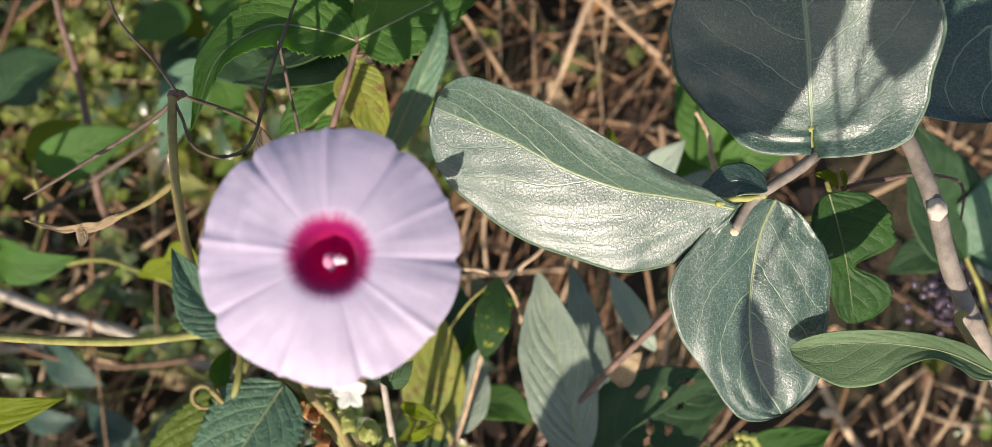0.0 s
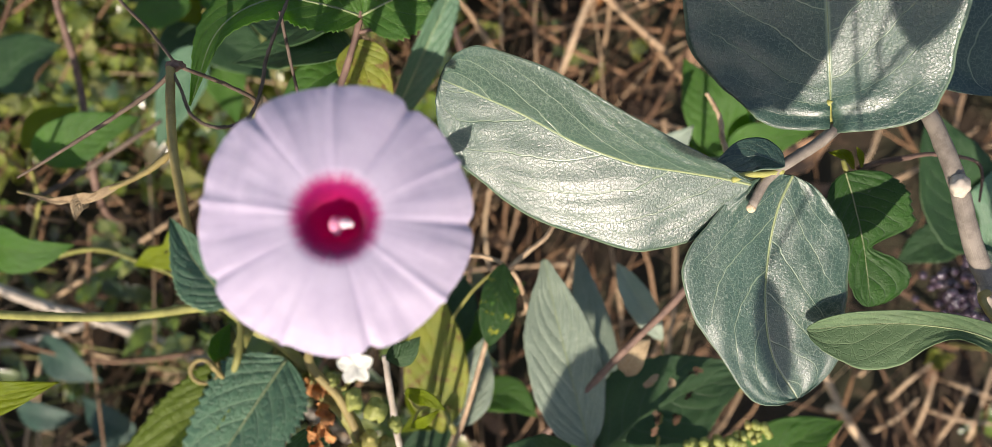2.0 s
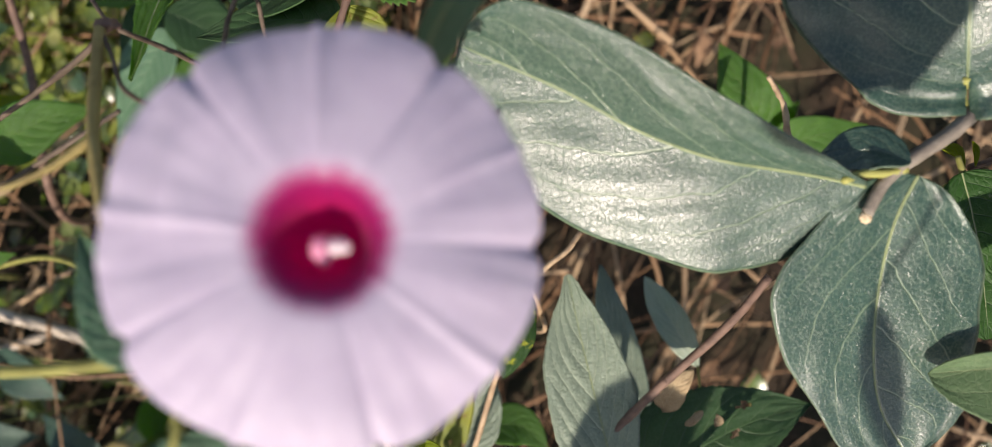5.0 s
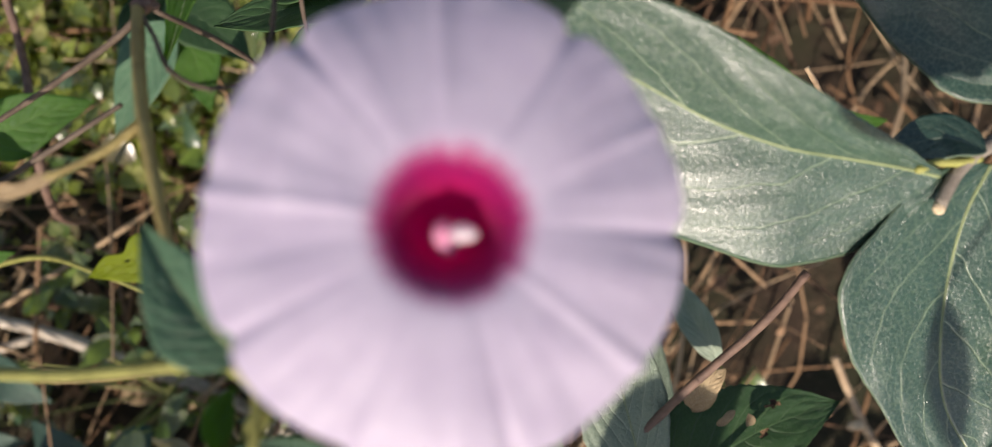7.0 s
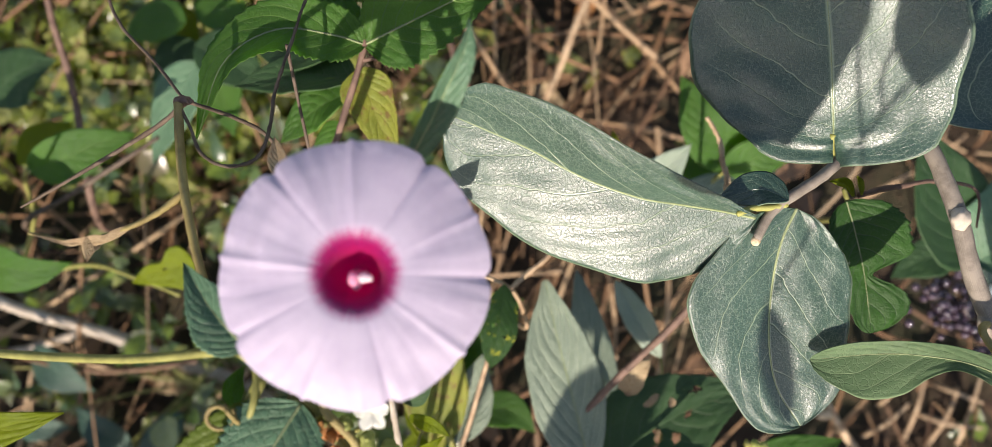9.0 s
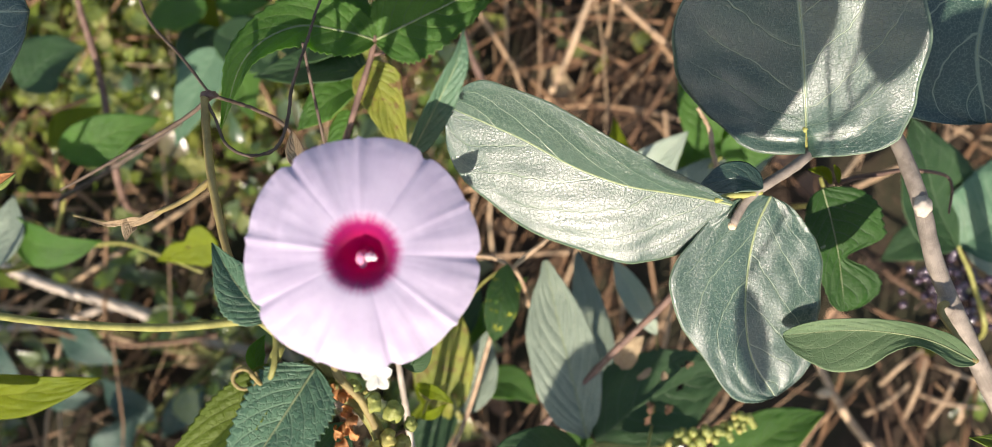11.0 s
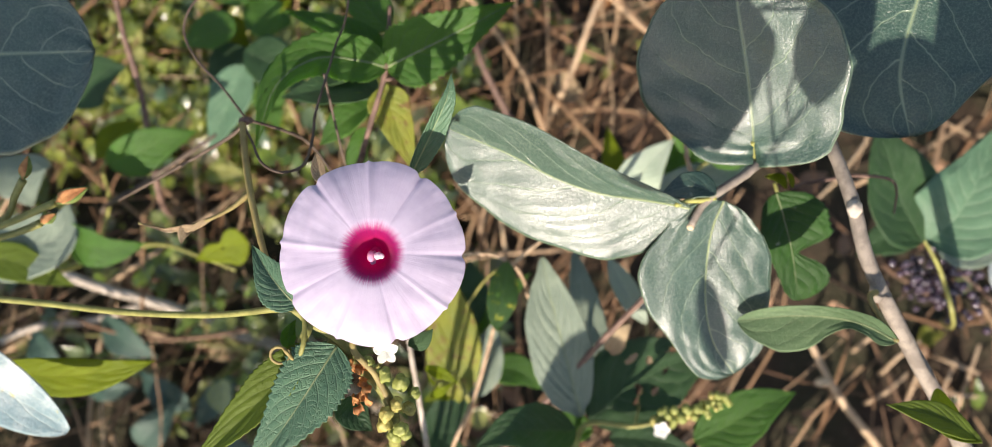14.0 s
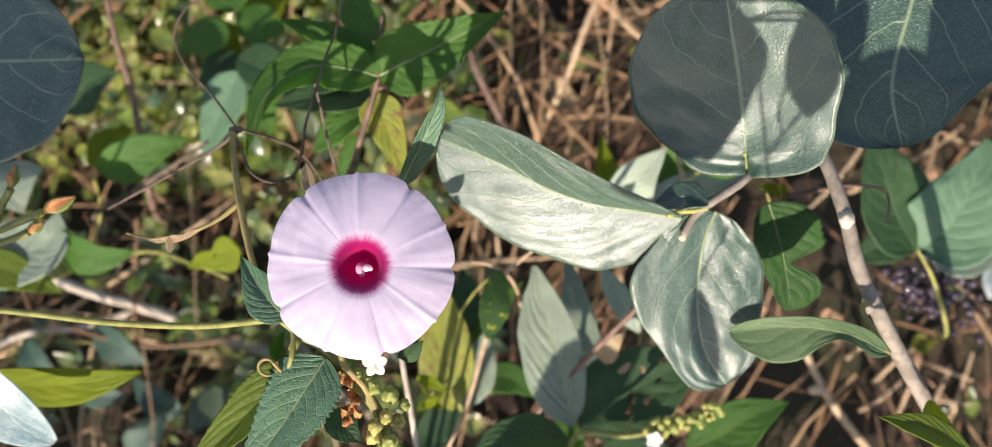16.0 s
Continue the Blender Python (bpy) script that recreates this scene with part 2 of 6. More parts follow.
def plain(name, base, other, rough=0.5, scale=300.0, through=0.0, lit=None, spec=0.4):
    k = Net(name)
    co = k.n("TexCoord").outputs[3]
    a = k.noise(co, scale, 4.0, 0.6)
    b = k.noise(co, scale * 5, 3.0, 0.6)
    c = k.mix(k.ramp(a, 0.35, 0.65, 0.0, 1.0), other, base)
    return k.out(c, rough, b, 0.0003, 0.5, spec, through, lit)


ANTHER = plain("pink_anther", (0.90, 0.42, 0.58), (0.85, 0.30, 0.50), 0.6, 900.0, 0.3, (0.9, 0.4, 0.6))
STIGMA = plain("white_stigma", (0.90, 0.80, 0.85), (0.85, 0.70, 0.78), 0.6, 900.0, 0.3, (0.9, 0.7, 0.8))
SEPAL = plain("green_sepal", (0.20, 0.27, 0.08), (0.13, 0.20, 0.05), 0.5, 300.0, 0.2, (0.3, 0.4, 0.05))
BERRY_GREEN = plain("green_fruit", (0.34, 0.37, 0.11), (0.22, 0.25, 0.06), 0.5, 500.0, 0.2, (0.4, 0.5, 0.08))
BERRY_YELLOW = plain("yellow_green_fruit", (0.48, 0.45, 0.14), (0.32, 0.27, 0.08), 0.5, 500.0, 0.2, (0.5, 0.5, 0.08))
BERRY_DARK = plain("dark_purple_berry", (0.030, 0.023, 0.036), (0.055, 0.032, 0.050), 0.16, 200.0, spec=0.9)
WHITE_PETAL = plain("white_petal", (0.85, 0.86, 0.80), (0.78, 0.80, 0.70), 0.6, 500.0, 0.3, (0.85, 0.85, 0.75))
RUST = plain("rusty_dry_bract", (0.55, 0.27, 0.10), (0.34, 0.14, 0.05), 0.7, 300.0, 0.2, (0.5, 0.2, 0.05))
CREAM = plain("cream_cut_wood", (0.62, 0.50, 0.34), (0.50, 0.36, 0.22), 0.7, 900.0)


def island_material(name, colours, rough, scale, through=0.0, lit=None, spec=0.3):
    k = Net(name)
    geo = k.n("NewGeometry")
    cr = k.n("ValToRGB", geo.outputs["Random Per Island"])
    els = cr.color_ramp.elements
    while len(els) < len(colours):
        els.new(0.5)
    for i, c in enumerate(colours):
        els[i].position = i / (len(colours) - 1)
        els[i].color = (*c, 1)
    co = k.n("TexCoord").outputs[3]
    a = k.noise(co, scale, 4.0, 0.65)
    c = k.mix(k.ramp(a, 0.4, 0.75, 0.0, 0.55), cr.outputs[0], tuple(x * 0.55 for x in colours[0]))
    tc = None
    if through:
        tc = k.mix(0.6, c, lit)
    return k.out(c, rough, a, 0.0005, 0.6, spec, through, tc)


STRAW = island_material("mixed_dry_straw", [(0.14, 0.072, 0.036), (0.26, 0.145, 0.073), (0.09, 0.048, 0.027), (0.34, 0.205, 0.110), (0.54, 0.39, 0.24), (0.18, 0.093, 0.047)], 0.6, 260.0)
HERB = island_material("mixed_green_herbs", [(0.06, 0.13, 0.045), (0.20, 0.29, 0.045), (0.05, 0.11, 0.07), (0.32, 0.34, 0.10), (0.09, 0.15, 0.09), (0.20, 0.16, 0.10)], 0.26, 200.0, 0.4, (0.40, 0.52, 0.05), 0.8)
BRIGHT_HERB = island_material("yellow_green_herbs", [(0.16, 0.24, 0.04), (0.36, 0.39, 0.09), (0.12, 0.19, 0.055), (0.44, 0.42, 0.17), (0.22, 0.30, 0.04)], 0.26, 200.0, 0.45, (0.52, 0.58, 0.06), 0.8)
LITTER = island_material("brown_leaf_litter", [(0.15, 0.085, 0.050), (0.26, 0.150, 0.085), (0.36, 0.22, 0.13), (0.10, 0.062, 0.042)], 0.75, 120.0, 0.15, (0.4, 0.2, 0.08))


def soil_material():
    k = Net("dark_litter_soil")
    co = k.n("TexCoord").outputs[3]
    a = k.noise(co, 6.0, 5.0, 0.6)
    b = k.noise(co, 70.0, 5.0, 0.7)
    c = k.mix(k.ramp(a, 0.35, 0.65, 0.0, 1.0), (0.042, 0.028, 0.019), (0.034, 0.034, 0.018))
    c = k.mix(k.ramp(b, 0.52, 0.7, 0.0, 0.8), c, (0.10, 0.064, 0.040))
    return k.out(c, 0.9, b, 0.008, 0.8, 0.2)


SOIL = soil_material()


# ---- mesh helpers ----
def spline(points, n):
    """A smooth curve through the points, as n + 1 places."""
    p = [Vector(q) for q in points]
    p = [p[0] * 2 - p[1]] + p + [p[-1] * 2 - p[-2]]
    out = []
    m = len(p) - 3
    for i in range(n + 1):
        x = i / n * m
        j = min(int(x), m - 1)
        t = x - j
        a, b, c, d = p[j:j + 4]
        out.append(0.5 * (2 * b + (c - a) * t + (2 * a - 5 * b + 4 * c - d) * t * t + (3 * b - a - 3 * c + d) * t ** 3))
    return out


def finish(name, bm, material, parent, label=""):
    me = bpy.data.meshes.new(name)
    bm.normal_update()
    bm.to_mesh(me)
    bm.free()
    for poly in me.polygons:
        poly.use_smooth = True
    for m in (material if isinstance(material, list) else [material]):
        me.materials.append(m)
    ob = new(name, me)
    if parent is not None:
        ob.parent = parent
    if label:
        tagged(ob, label)
    return ob


REACH = [1.0]


def reach(k):
    """How far off the next plants stand, as a share of the distance at which they are written down; they grow with it."""
    REACH[0] = k


def origin(parent):
    """Where the thing that holds this part stands, in the world."""
    o = Vector((0, 0, 0))
    while parent is not None:
        o = o + parent.location
        parent = parent.parent
    return o


def part(name, bm, material, parent, label=""):
    """Links a bmesh, built on the camera's stand, as one mesh under its thing."""
    bm.transform(Matrix.Translation(-origin(parent)) @ B @ Matrix.Scale(REACH[0], 4))
    return finish(name, bm, material, parent, label)


def ground_under(p):
    """Where a plant at p is rooted: nearly below it, a little outwards, since the plants lean over the gap in which the flower hangs."""
    w = B @ (Vector(p) * REACH[0])
    eye = Vector((0.0, 0.0, EYE))
    far = eye + (w - eye) * (EYE + 0.01) / (EYE - w.z)
    return B.inverted() @ Vector((w.x, w.y, -0.01)).lerp(far, 0.8) / REACH[0]


def thing(name, at, label, category, group="", kind=""):
    ob = new(name)
    ob.empty_display_size = 0.02
    w = B @ (ground_under(at) * REACH[0])
    ob.location = (w.x, w.y, 0.0)
    return tagged(ob, label, category, group, kind)


def tube_into(bm, points, radii, n=24, sides=10, rough=0.0, seed=0):
    """A tapering round stem with slightly uneven thickness, capped at both ends."""
    rng = random.Random(seed)
    pts = spline(points, n)
    uvl = bm.loops.layers.uv.verify()
    ref = None
    rings = []
    for i, p in enumerate(pts):
        t = (pts[min(i + 1, n)] - pts[max(i - 1, 0)]).normalized()
        if ref is None:
            ref = t.orthogonal().normalized()
        ref = (ref - t * ref.dot(t)).normalized()
        w = t.cross(ref)
        x = i / n * (len(radii) - 1)
        j = min(int(x), len(radii) - 2)
        r = radii[j] + (radii[j + 1] - radii[j]) * (x - j)
        ring = []
        for a in range(sides):
            an = 2 * math.pi * a / sides
            rr = r * (1 + rough * (rng.random() - 0.5))
            ring.append(bm.verts.new(p + (ref * math.cos(an) + w * math.sin(an)) * rr))
        rings.append(ring)
    for i in range(n):
        for a in range(sides):
            b = (a + 1) % sides
            f = bm.faces.new((rings[i][a], rings[i][b], rings[i + 1][b], rings[i + 1][a]))
            for loop, (u, v) in zip(f.loops, ((a, i), (a + 1, i), (a + 1, i + 1), (a, i + 1))):
                loop[uvl].uv = (v / n, u / sides)
    bm.faces.new(list(reversed(rings[0])))
    bm.faces.new(rings[-1])


def stem(parent, name, points, radii, material, n=24, sides=10, rough=0.12, seed=0, label=""):
    bm = bmesh.new()
    tube_into(bm, points, radii, n, sides, rough, seed)
    return part(name, bm, material, parent, label)


SHAPES = {
    "elliptic": lambda s: math.sin(math.pi * s ** 0.95) ** 0.75,
    "round": lambda s: math.sin(math.pi * s ** 0.82) ** 0.52,
    "ovate": lambda s: math.sin(math.pi * s ** 0.72) ** 0.95 * (1 - 0.12 * s),
    "lance": lambda s: math.sin(math.pi * s ** 0.85) ** 1.05,
    "cordate": lambda s: max(0.0, math.cos(radians(-80 + 170 * s))) ** 0.72,
    "blunt": lambda s: math.sin(math.pi * 0.992 * s ** 1.25) ** 0.62,
    "obovate": lambda s: math.sin(math.pi * s ** 1.25) ** 0.72,
}


def leaf(parent, path, width, material, face=(0, -1, 0), shape="elliptic", fold=(8, 8), curl=0.0, ratio=(1.0, 1.0), saw=0.0, teeth=26, wave=0.0,
         lobes=(0.0, 0.0), pinch=(), holes=(), thick=0.0005, seed=1, rib=None, label="", nu=44, nv=12, name="leaf", bulge=0.0, rib_radius=0.0006, margin=None, ripple=0.0):
    """A leaf blade along its midrib, from base to tip. fold: degrees by which the right and left halves rise towards the face;
    ratio: their widths; lobes: how far the base reaches back; pinch: (place, spread, depth, side) bites into the margin;
    margin: the half-widths of the right and left halves at even steps, as they show from ahead, in place of a shape; ripple: how far the blade rises between its veins."""
    rng = random.Random(seed)
    fine = spline(path, nu * 8)
    steps = [i / nu if margin is None else 0.35 * i / nu + 0.325 * (1 - math.cos(math.pi * i / nu)) for i in range(nu + 1)]
    mid = [fine[round(q * nu * 8)] for q in steps]
    if margin is not None:
        edge = [[math.sqrt(max(p.z, 0.0)) for p in spline([(0, 0, q * q) for q in half], 240)] for half in margin]
        width = max(margin[0]) + max(margin[1])
    length = sum((mid[i + 1] - mid[i]).length for i in range(nu))
    face = Vector(face)
    bm = bmesh.new()
    uvl = bm.loops.layers.uv.verify()
    ph = rng.random() * 6
    grid = []
    for i in range(nu + 1):
        s = steps[i]
        t = (mid[min(i + 1, nu)] - mid[max(i - 1, 0)]).normalized()
        nrm = (face - t * face.dot(t)).normalized()
        side = t.cross(nrm)
        w = SHAPES[shape](min(max(s, 0.0), 1.0)) * width / 2
        w = max(w, width * 0.012)
        halves = [w * ratio[0], w * ratio[1]]
        if margin is not None:
            for q in (0, 1):
                a = radians(fold[q])
                way = side * math.cos(a) * (1, -1)[q] + nrm * math.sin(a)
                halves[q] = max(edge[q][round(s * 240)] / math.hypot(way.x, way.z), width * 0.008)
        row = []
        for j in range(-nv, nv + 1):
            v = j / nv
            k = 0 if v > 0 else 1
            a = radians(fold[k])
            ww = halves[k] * (1 + 0.025 * math.sin(9 * s + ph + k * 2) + 0.015 * math.sin(23 * s + ph * 2 + k))
            for at, spread, depth, which in pinch:
                if which == k:
                    ww *= 1 - depth * math.exp(-((s - at) / spread) ** 2)
            if saw and 0.04 < s < 0.97:
                ww *= 1 + saw * (((s * teeth + 0.3 * k) % 1.0) - 0.5) * abs(v) ** 3
            x = v * ww
            rise = abs(x) * math.sin(a)
            out = x * math.cos(a)
            up = rise + curl * width * v * v * 0.5 + wave * width * math.sin(7 * s + ph + (2.2 if v > 0 else 0)) * v * v
            up += bulge * width * math.sin(math.pi * abs(v)) * math.sin(math.pi * s)
            up += ripple * (0.35, 1.0)[k] * width * math.sin(math.pi * (s - 0.45 * abs(v) ** 1.25 + 0.06 * (k == 0)) * 6.5) ** 2 * math.sin(math.pi * abs(v)) * math.sin(math.pi * s)
            up += 0.006 * width * noise.noise(Vector((s * 7, v * 4, seed * 3.1))) * (1 + 2 * abs(v))
            back = 0.0
            if shape == "cordate":
                back = (s - ((1 - lobes[k]) / 2 + (1 + lobes[k]) / 2 * math.sin(radians(-80 + 170 * s)))) * length * abs(v) ** 1.5
            if margin is not None:
                back = lobes[k] * length * math.exp(-(s / 0.13) ** 2) * abs(v) ** 1.5
            row.append((mid[i] + side * out + nrm * up - t * back, nrm))
        grid.append(row)
    top = [[bm.verts.new(p + nn * thick * 0.5) for p, nn in row] for row in grid]
    low = [[bm.verts.new(p - nn * thick * 0.5) for p, nn in row] for row in grid]
    m = 2 * nv

    def quad(a, b, c, d, uvs):
        f = bm.faces.new((a, b, c, d))
        for loop, q in zip(f.loops, uvs):
            loop[uvl].uv = q
        return f

    gone = set()
    for hs, hv, hr in holes:
        for i in range(nu):
            for j in range(m):
                ds = (steps[i] + 0.5 / nu - hs) * length
                dv = ((j + 0.5) / nv - 1 - hv) * width / 2
                if math.hypot(ds, dv) < hr * (0.8 + 0.5 * noise.noise(Vector((ds * 400, dv * 400, seed)))):
                    gone.add((i, j))
    for i in range(nu):
        for j in range(m):
            if (i, j) in gone:
                continue
            u0, u1, v0, v1 = steps[i], steps[i + 1], j / m, (j + 1) / m
            uvs = ((u0, v0), (u0, v1), (u1, v1), (u1, v0))
            quad(top[i][j], top[i][j + 1], top[i + 1][j + 1], top[i + 1][j], uvs)
            quad(low[i][j], low[i + 1][j], low[i + 1][j + 1], low[i][j + 1], (uvs[0], uvs[3], uvs[2], uvs[1]))
    for i in range(nu):
        for j, flip in ((0, False), (m, True)):
            a, b, c, d = top[i][j], top[i + 1][j], low[i + 1][j], low[i][j]
            q = (a, b, c, d) if not flip else (d, c, b, a)
            quad(*q, [(steps[i], j / m)] * 4)
    for j in range(m):
        for i, flip in ((0, True), (nu, False)):
            a, b, c, d = top[i][j], top[i][j + 1], low[i][j + 1], low[i][j]
            q = (a, b, c, d) if not flip else (d, c, b, a)
            quad(*q, [(steps[i], j / m)] * 4)
    for vert in [x for x in bm.verts if not x.link_faces]:
        bm.verts.remove(vert)
    ob = part(name, bm, material, parent, label)
    if rib is not None:
        rb = bmesh.new()
        pts = [grid[i][nv][0] + grid[i][nv][1] * (thick * 0.3) for i in range(0, nu + 1, 4)]
        tube_into(rb, pts, [rib_radius, rib_radius * 0.6, rib_radius * 0.2], 30, 8)
        part("midrib", rb, rib, ob)
    return ob


def ball_into(bm, at, r, seed=0, sub=2, squash=(1, 1, 1), lump=0.0):
    m = Matrix.Translation(at) @ Matrix.Diagonal((r * squash[0], r * squash[1], r * squash[2], 1))
    made = bmesh.ops.create_icosphere(bm, subdivisions=sub, radius=1.0, matrix=m)
    if lump:
        for vert in made["verts"]:
            d = vert.co - Vector(at)
            vert.co = Vector(at) + d * (1 + lump * noise.noise(d / r * 1.7 + Vector((seed, 0, 0))))


# ---- the ground ----
rng = random.Random(7)
bm = bmesh.new()
N = 90
R0 = [0.05 * i for i in range(37)] + [2.0 * 1.32 ** i for i in range(16)]
prev = None
G = EYE / 0.6
centre = Vector((0.0, 0.052, 0.0))
for r in R0:
    if r == 0:
        ring = [bm.verts.new((centre.x * G, centre.y * G, -0.012))]
    else:
        ring = []
        for a in range(N):
            an = 2 * math.pi * a / N
            x, y = centre.x * G + r * math.cos(an), centre.y * G + r * math.sin(an)
            z = 0.020 * noise.noise(Vector((x * 5, y * 5, 0))) + 0.008 * noise.noise(Vector((x * 40, y * 40, 3))) - 0.012
            ring.append(bm.verts.new((x, y, z)))
    if prev is not None:
        for a in range(N):
            b = (a + 1) % N
            if len(prev) == 1:
                bm.faces.new((prev[0], ring[a], ring[b]))
            else:
                bm.faces.new((prev[a], ring[a], ring[b], prev[b]))
    prev = ring
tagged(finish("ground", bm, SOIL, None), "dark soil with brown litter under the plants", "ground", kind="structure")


# ---- dry straw, litter and herbs on the ground ----
def many_blades(name, count, maker, material, label, category, seed):
    """Many small pieces of one kind, joined in one mesh and grown by G."""
    r = random.Random(seed)
    verts, faces = [], []
    for k in range(count):
        v, f = maker(r)
        o = len(verts)
        verts += v
        faces += [tuple(i + o for i in q) for q in f]
    me = bpy.data.meshes.new(name)
    me.from_pydata([tuple(v * G) for v in verts], [], faces)
    for poly in me.polygons:
        poly.use_smooth = True
    me.materials.append(material)
    return tagged(new(name, me), label, category, kind="stuff")


def rod(points, r0, r1, sides=5):
    verts, faces = [], []
    n = len(points)
    ref = None
    for i, p in enumerate(points):
        t = (points[min(i + 1, n - 1)] - points[max(i - 1, 0)]).normalized()
        ref = t.orthogonal().normalized() if ref is None else (ref - t * ref.dot(t)).normalized()
        w = t.cross(ref)
        r = r0 + (r1 - r0) * i / (n - 1)
        for a in range(sides):
            an = 2 * math.pi * a / sides
            verts.append(p + (ref * math.cos(an) + w * math.sin(an)) * r)
    for i in range(n - 1):
        for a in range(sides):
            b = (a + 1) % sides
            faces.append((i * sides + a, i * sides + b, (i + 1) * sides + b, (i + 1) * sides + a))
    return verts, faces


# few stalks lie here; the bare dark soil also stands in for shrub shade
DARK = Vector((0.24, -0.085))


def straw_piece(r, low=0.0, high=0.08):
    x, y = r.uniform(-0.08, 0.75), centre.y + r.uniform(-0.45, 0.6)
    if r.random() < 0.42:
        x = r.uniform(-0.7, 0.05)
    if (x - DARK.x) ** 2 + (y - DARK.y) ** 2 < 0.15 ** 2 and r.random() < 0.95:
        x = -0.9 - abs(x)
    if noise.noise(Vector((x * 8, y * 8, 2.0))) > 0.08 and r.random() < 0.85:
        x = -0.9 - abs(x)
    an = r.uniform(0, 2 * math.pi) if r.random() < 0.5 else r.gauss(1.2, 0.5)
    ln = r.uniform(0.05, 0.26)
    tilt = r.gauss(0, 0.15)
    p0 = Vector((x, y, r.uniform(low, high) * r.random()))
    d = Vector((math.cos(an) * math.cos(tilt), math.sin(an) * math.cos(tilt), abs(math.sin(tilt))))
    bend = Vector((r.gauss(0, 1), r.gauss(0, 1), r.gauss(0, 0.4))) * ln * 0.10
    pts = [p0 + d * ln * k / 5 + bend * math.sin(math.pi * k / 5) for k in range(6)]
    rad = r.choice([0.0005, 0.0007, 0.001, 0.0013, 0.0020])
    return rod(pts, rad, rad * 0.6)


def herb_leaf(r, spot, size, spread):
    """One small arched leaf of a herb, pointing away from its stalk."""
    an = r.uniform(0, 2 * math.pi)
    el = r.uniform(-0.4, 0.9)
    d = Vector((math.cos(an) * math.cos(el), math.sin(an) * math.cos(el), math.sin(el)))
    s = d.cross(Vector((0, 0, 1))).normalized()
    u = s.cross(d)
    ln, w = size * r.uniform(0.6, 1.5), size * r.uniform(0.22, 0.5)
    verts, faces = [], []
    for i in range(6):
        t = i / 5
        h = math.sin(math.pi * min(0.97, 0.06 + t) ** 0.8) * w
        c = spot + d * ln * t - u * ln * 0.35 * t * t * spread
        verts += [c - s * h + u * h * 0.35, c, c + s * h + u * h * 0.35]
    for i in range(5):
        for j in range(2):
            a = i * 3 + j
            faces.append((a, a + 1, a + 4, a + 3))
    return verts, faces


def herb_tuft(r, far=False):
    """A short stalk that stands on the ground and carries a few leaves."""
    x = -abs(r.gauss(0, 0.33)) - 0.02 if r.random() < 0.93 else r.uniform(-0.7, 0.7)
    y = centre.y + r.uniform(-0.5, 0.65)
    if far:
        an, rad = r.uniform(0, 2 * math.pi), 0.75 + 2.6 * r.random() ** 1.6
        x, y = centre.x + rad * math.cos(an), centre.y + rad * math.sin(an)
    hgt = r.uniform(0.02, 0.10) * (1.0 if x < 0 else 0.5)
    base = Vector((x, y, -0.01))
    top = base + Vector((r.gauss(0, 0.25), r.gauss(0, 0.25), 1.0)) * hgt
    verts, faces = rod([base, (base + top) / 2 + Vector((r.gauss(0, 0.006), r.gauss(0, 0.006), 0)), top], 0.0011, 0.0006, 4)
    for k in range(r.randint(4, 8)):
        spot = base.lerp(top, r.uniform(0.35, 1.0))
        v, f = herb_leaf(r, spot, r.choice([0.006, 0.008, 0.010, 0.014, 0.020]), r.uniform(0.3, 1.4))
        o = len(verts)
        verts += v
        faces += [tuple(i + o for i in q) for q in f]
    return verts, faces


def litter_piece(r):
    x, y = r.uniform(-0.6, 0.75), centre.y + r.uniform(-0.45, 0.6)
    return herb_leaf(r, Vector((x, y, r.uniform(0.0, 0.02))), r.choice([0.007, 0.010, 0.014, 0.020]), r.uniform(-0.5, 1.0))


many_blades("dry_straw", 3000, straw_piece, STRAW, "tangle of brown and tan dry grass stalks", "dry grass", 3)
many_blades("leaf_litter", 700, litter_piece, LITTER, "brown dead leaves scattered on the soil", "leaf litter", 4)
def far_herb(r):
    return herb_tuft(r, True)


def far_straw(r):
    v, f = straw_piece(r)
    an, rad = r.uniform(0, 2 * math.pi), 0.9 + 2.4 * r.random() ** 1.6
    o = Vector((centre.x + rad * math.cos(an) - v[0].x, centre.y + rad * math.sin(an) - v[0].y, 0))
    return [q + o for q in v], f


many_blades("herbs", 1500, far_herb, HERB, "low green herbs spreading over the ground around", "herbs", 15)
many_blades("dry_straw", 1500, far_straw, STRAW, "dry grass stalks scattered over the ground around", "dry grass", 13)


def bright_tuft(r):
    """A tuft of the yellow-green patch behind the vine."""
    v, f = herb_tuft(r)
    spot = Vector((r.gauss(-0.23, 0.09), r.gauss(0.165, 0.045), 0.0))
    o = spot - Vector((v[0].x, v[0].y, 0.0))
    return [spot + (q + o - spot) * 0.75 for q in v], f


many_blades("herbs", 420, bright_tuft, BRIGHT_HERB, "patch of yellow-green herbs in the sun", "herbs", 25)
many_blades("herbs", 820, herb_tuft, HERB, "low green and yellowish herbs on the ground", "herbs", 5)

# ---- grey-leaved shrub ----
foot = (0.3551, 0.5000, -0.2509)
shrub = thing("shrub", foot, "shrub with thick grey-green leaves and pale grey-brown stems", "shrub")
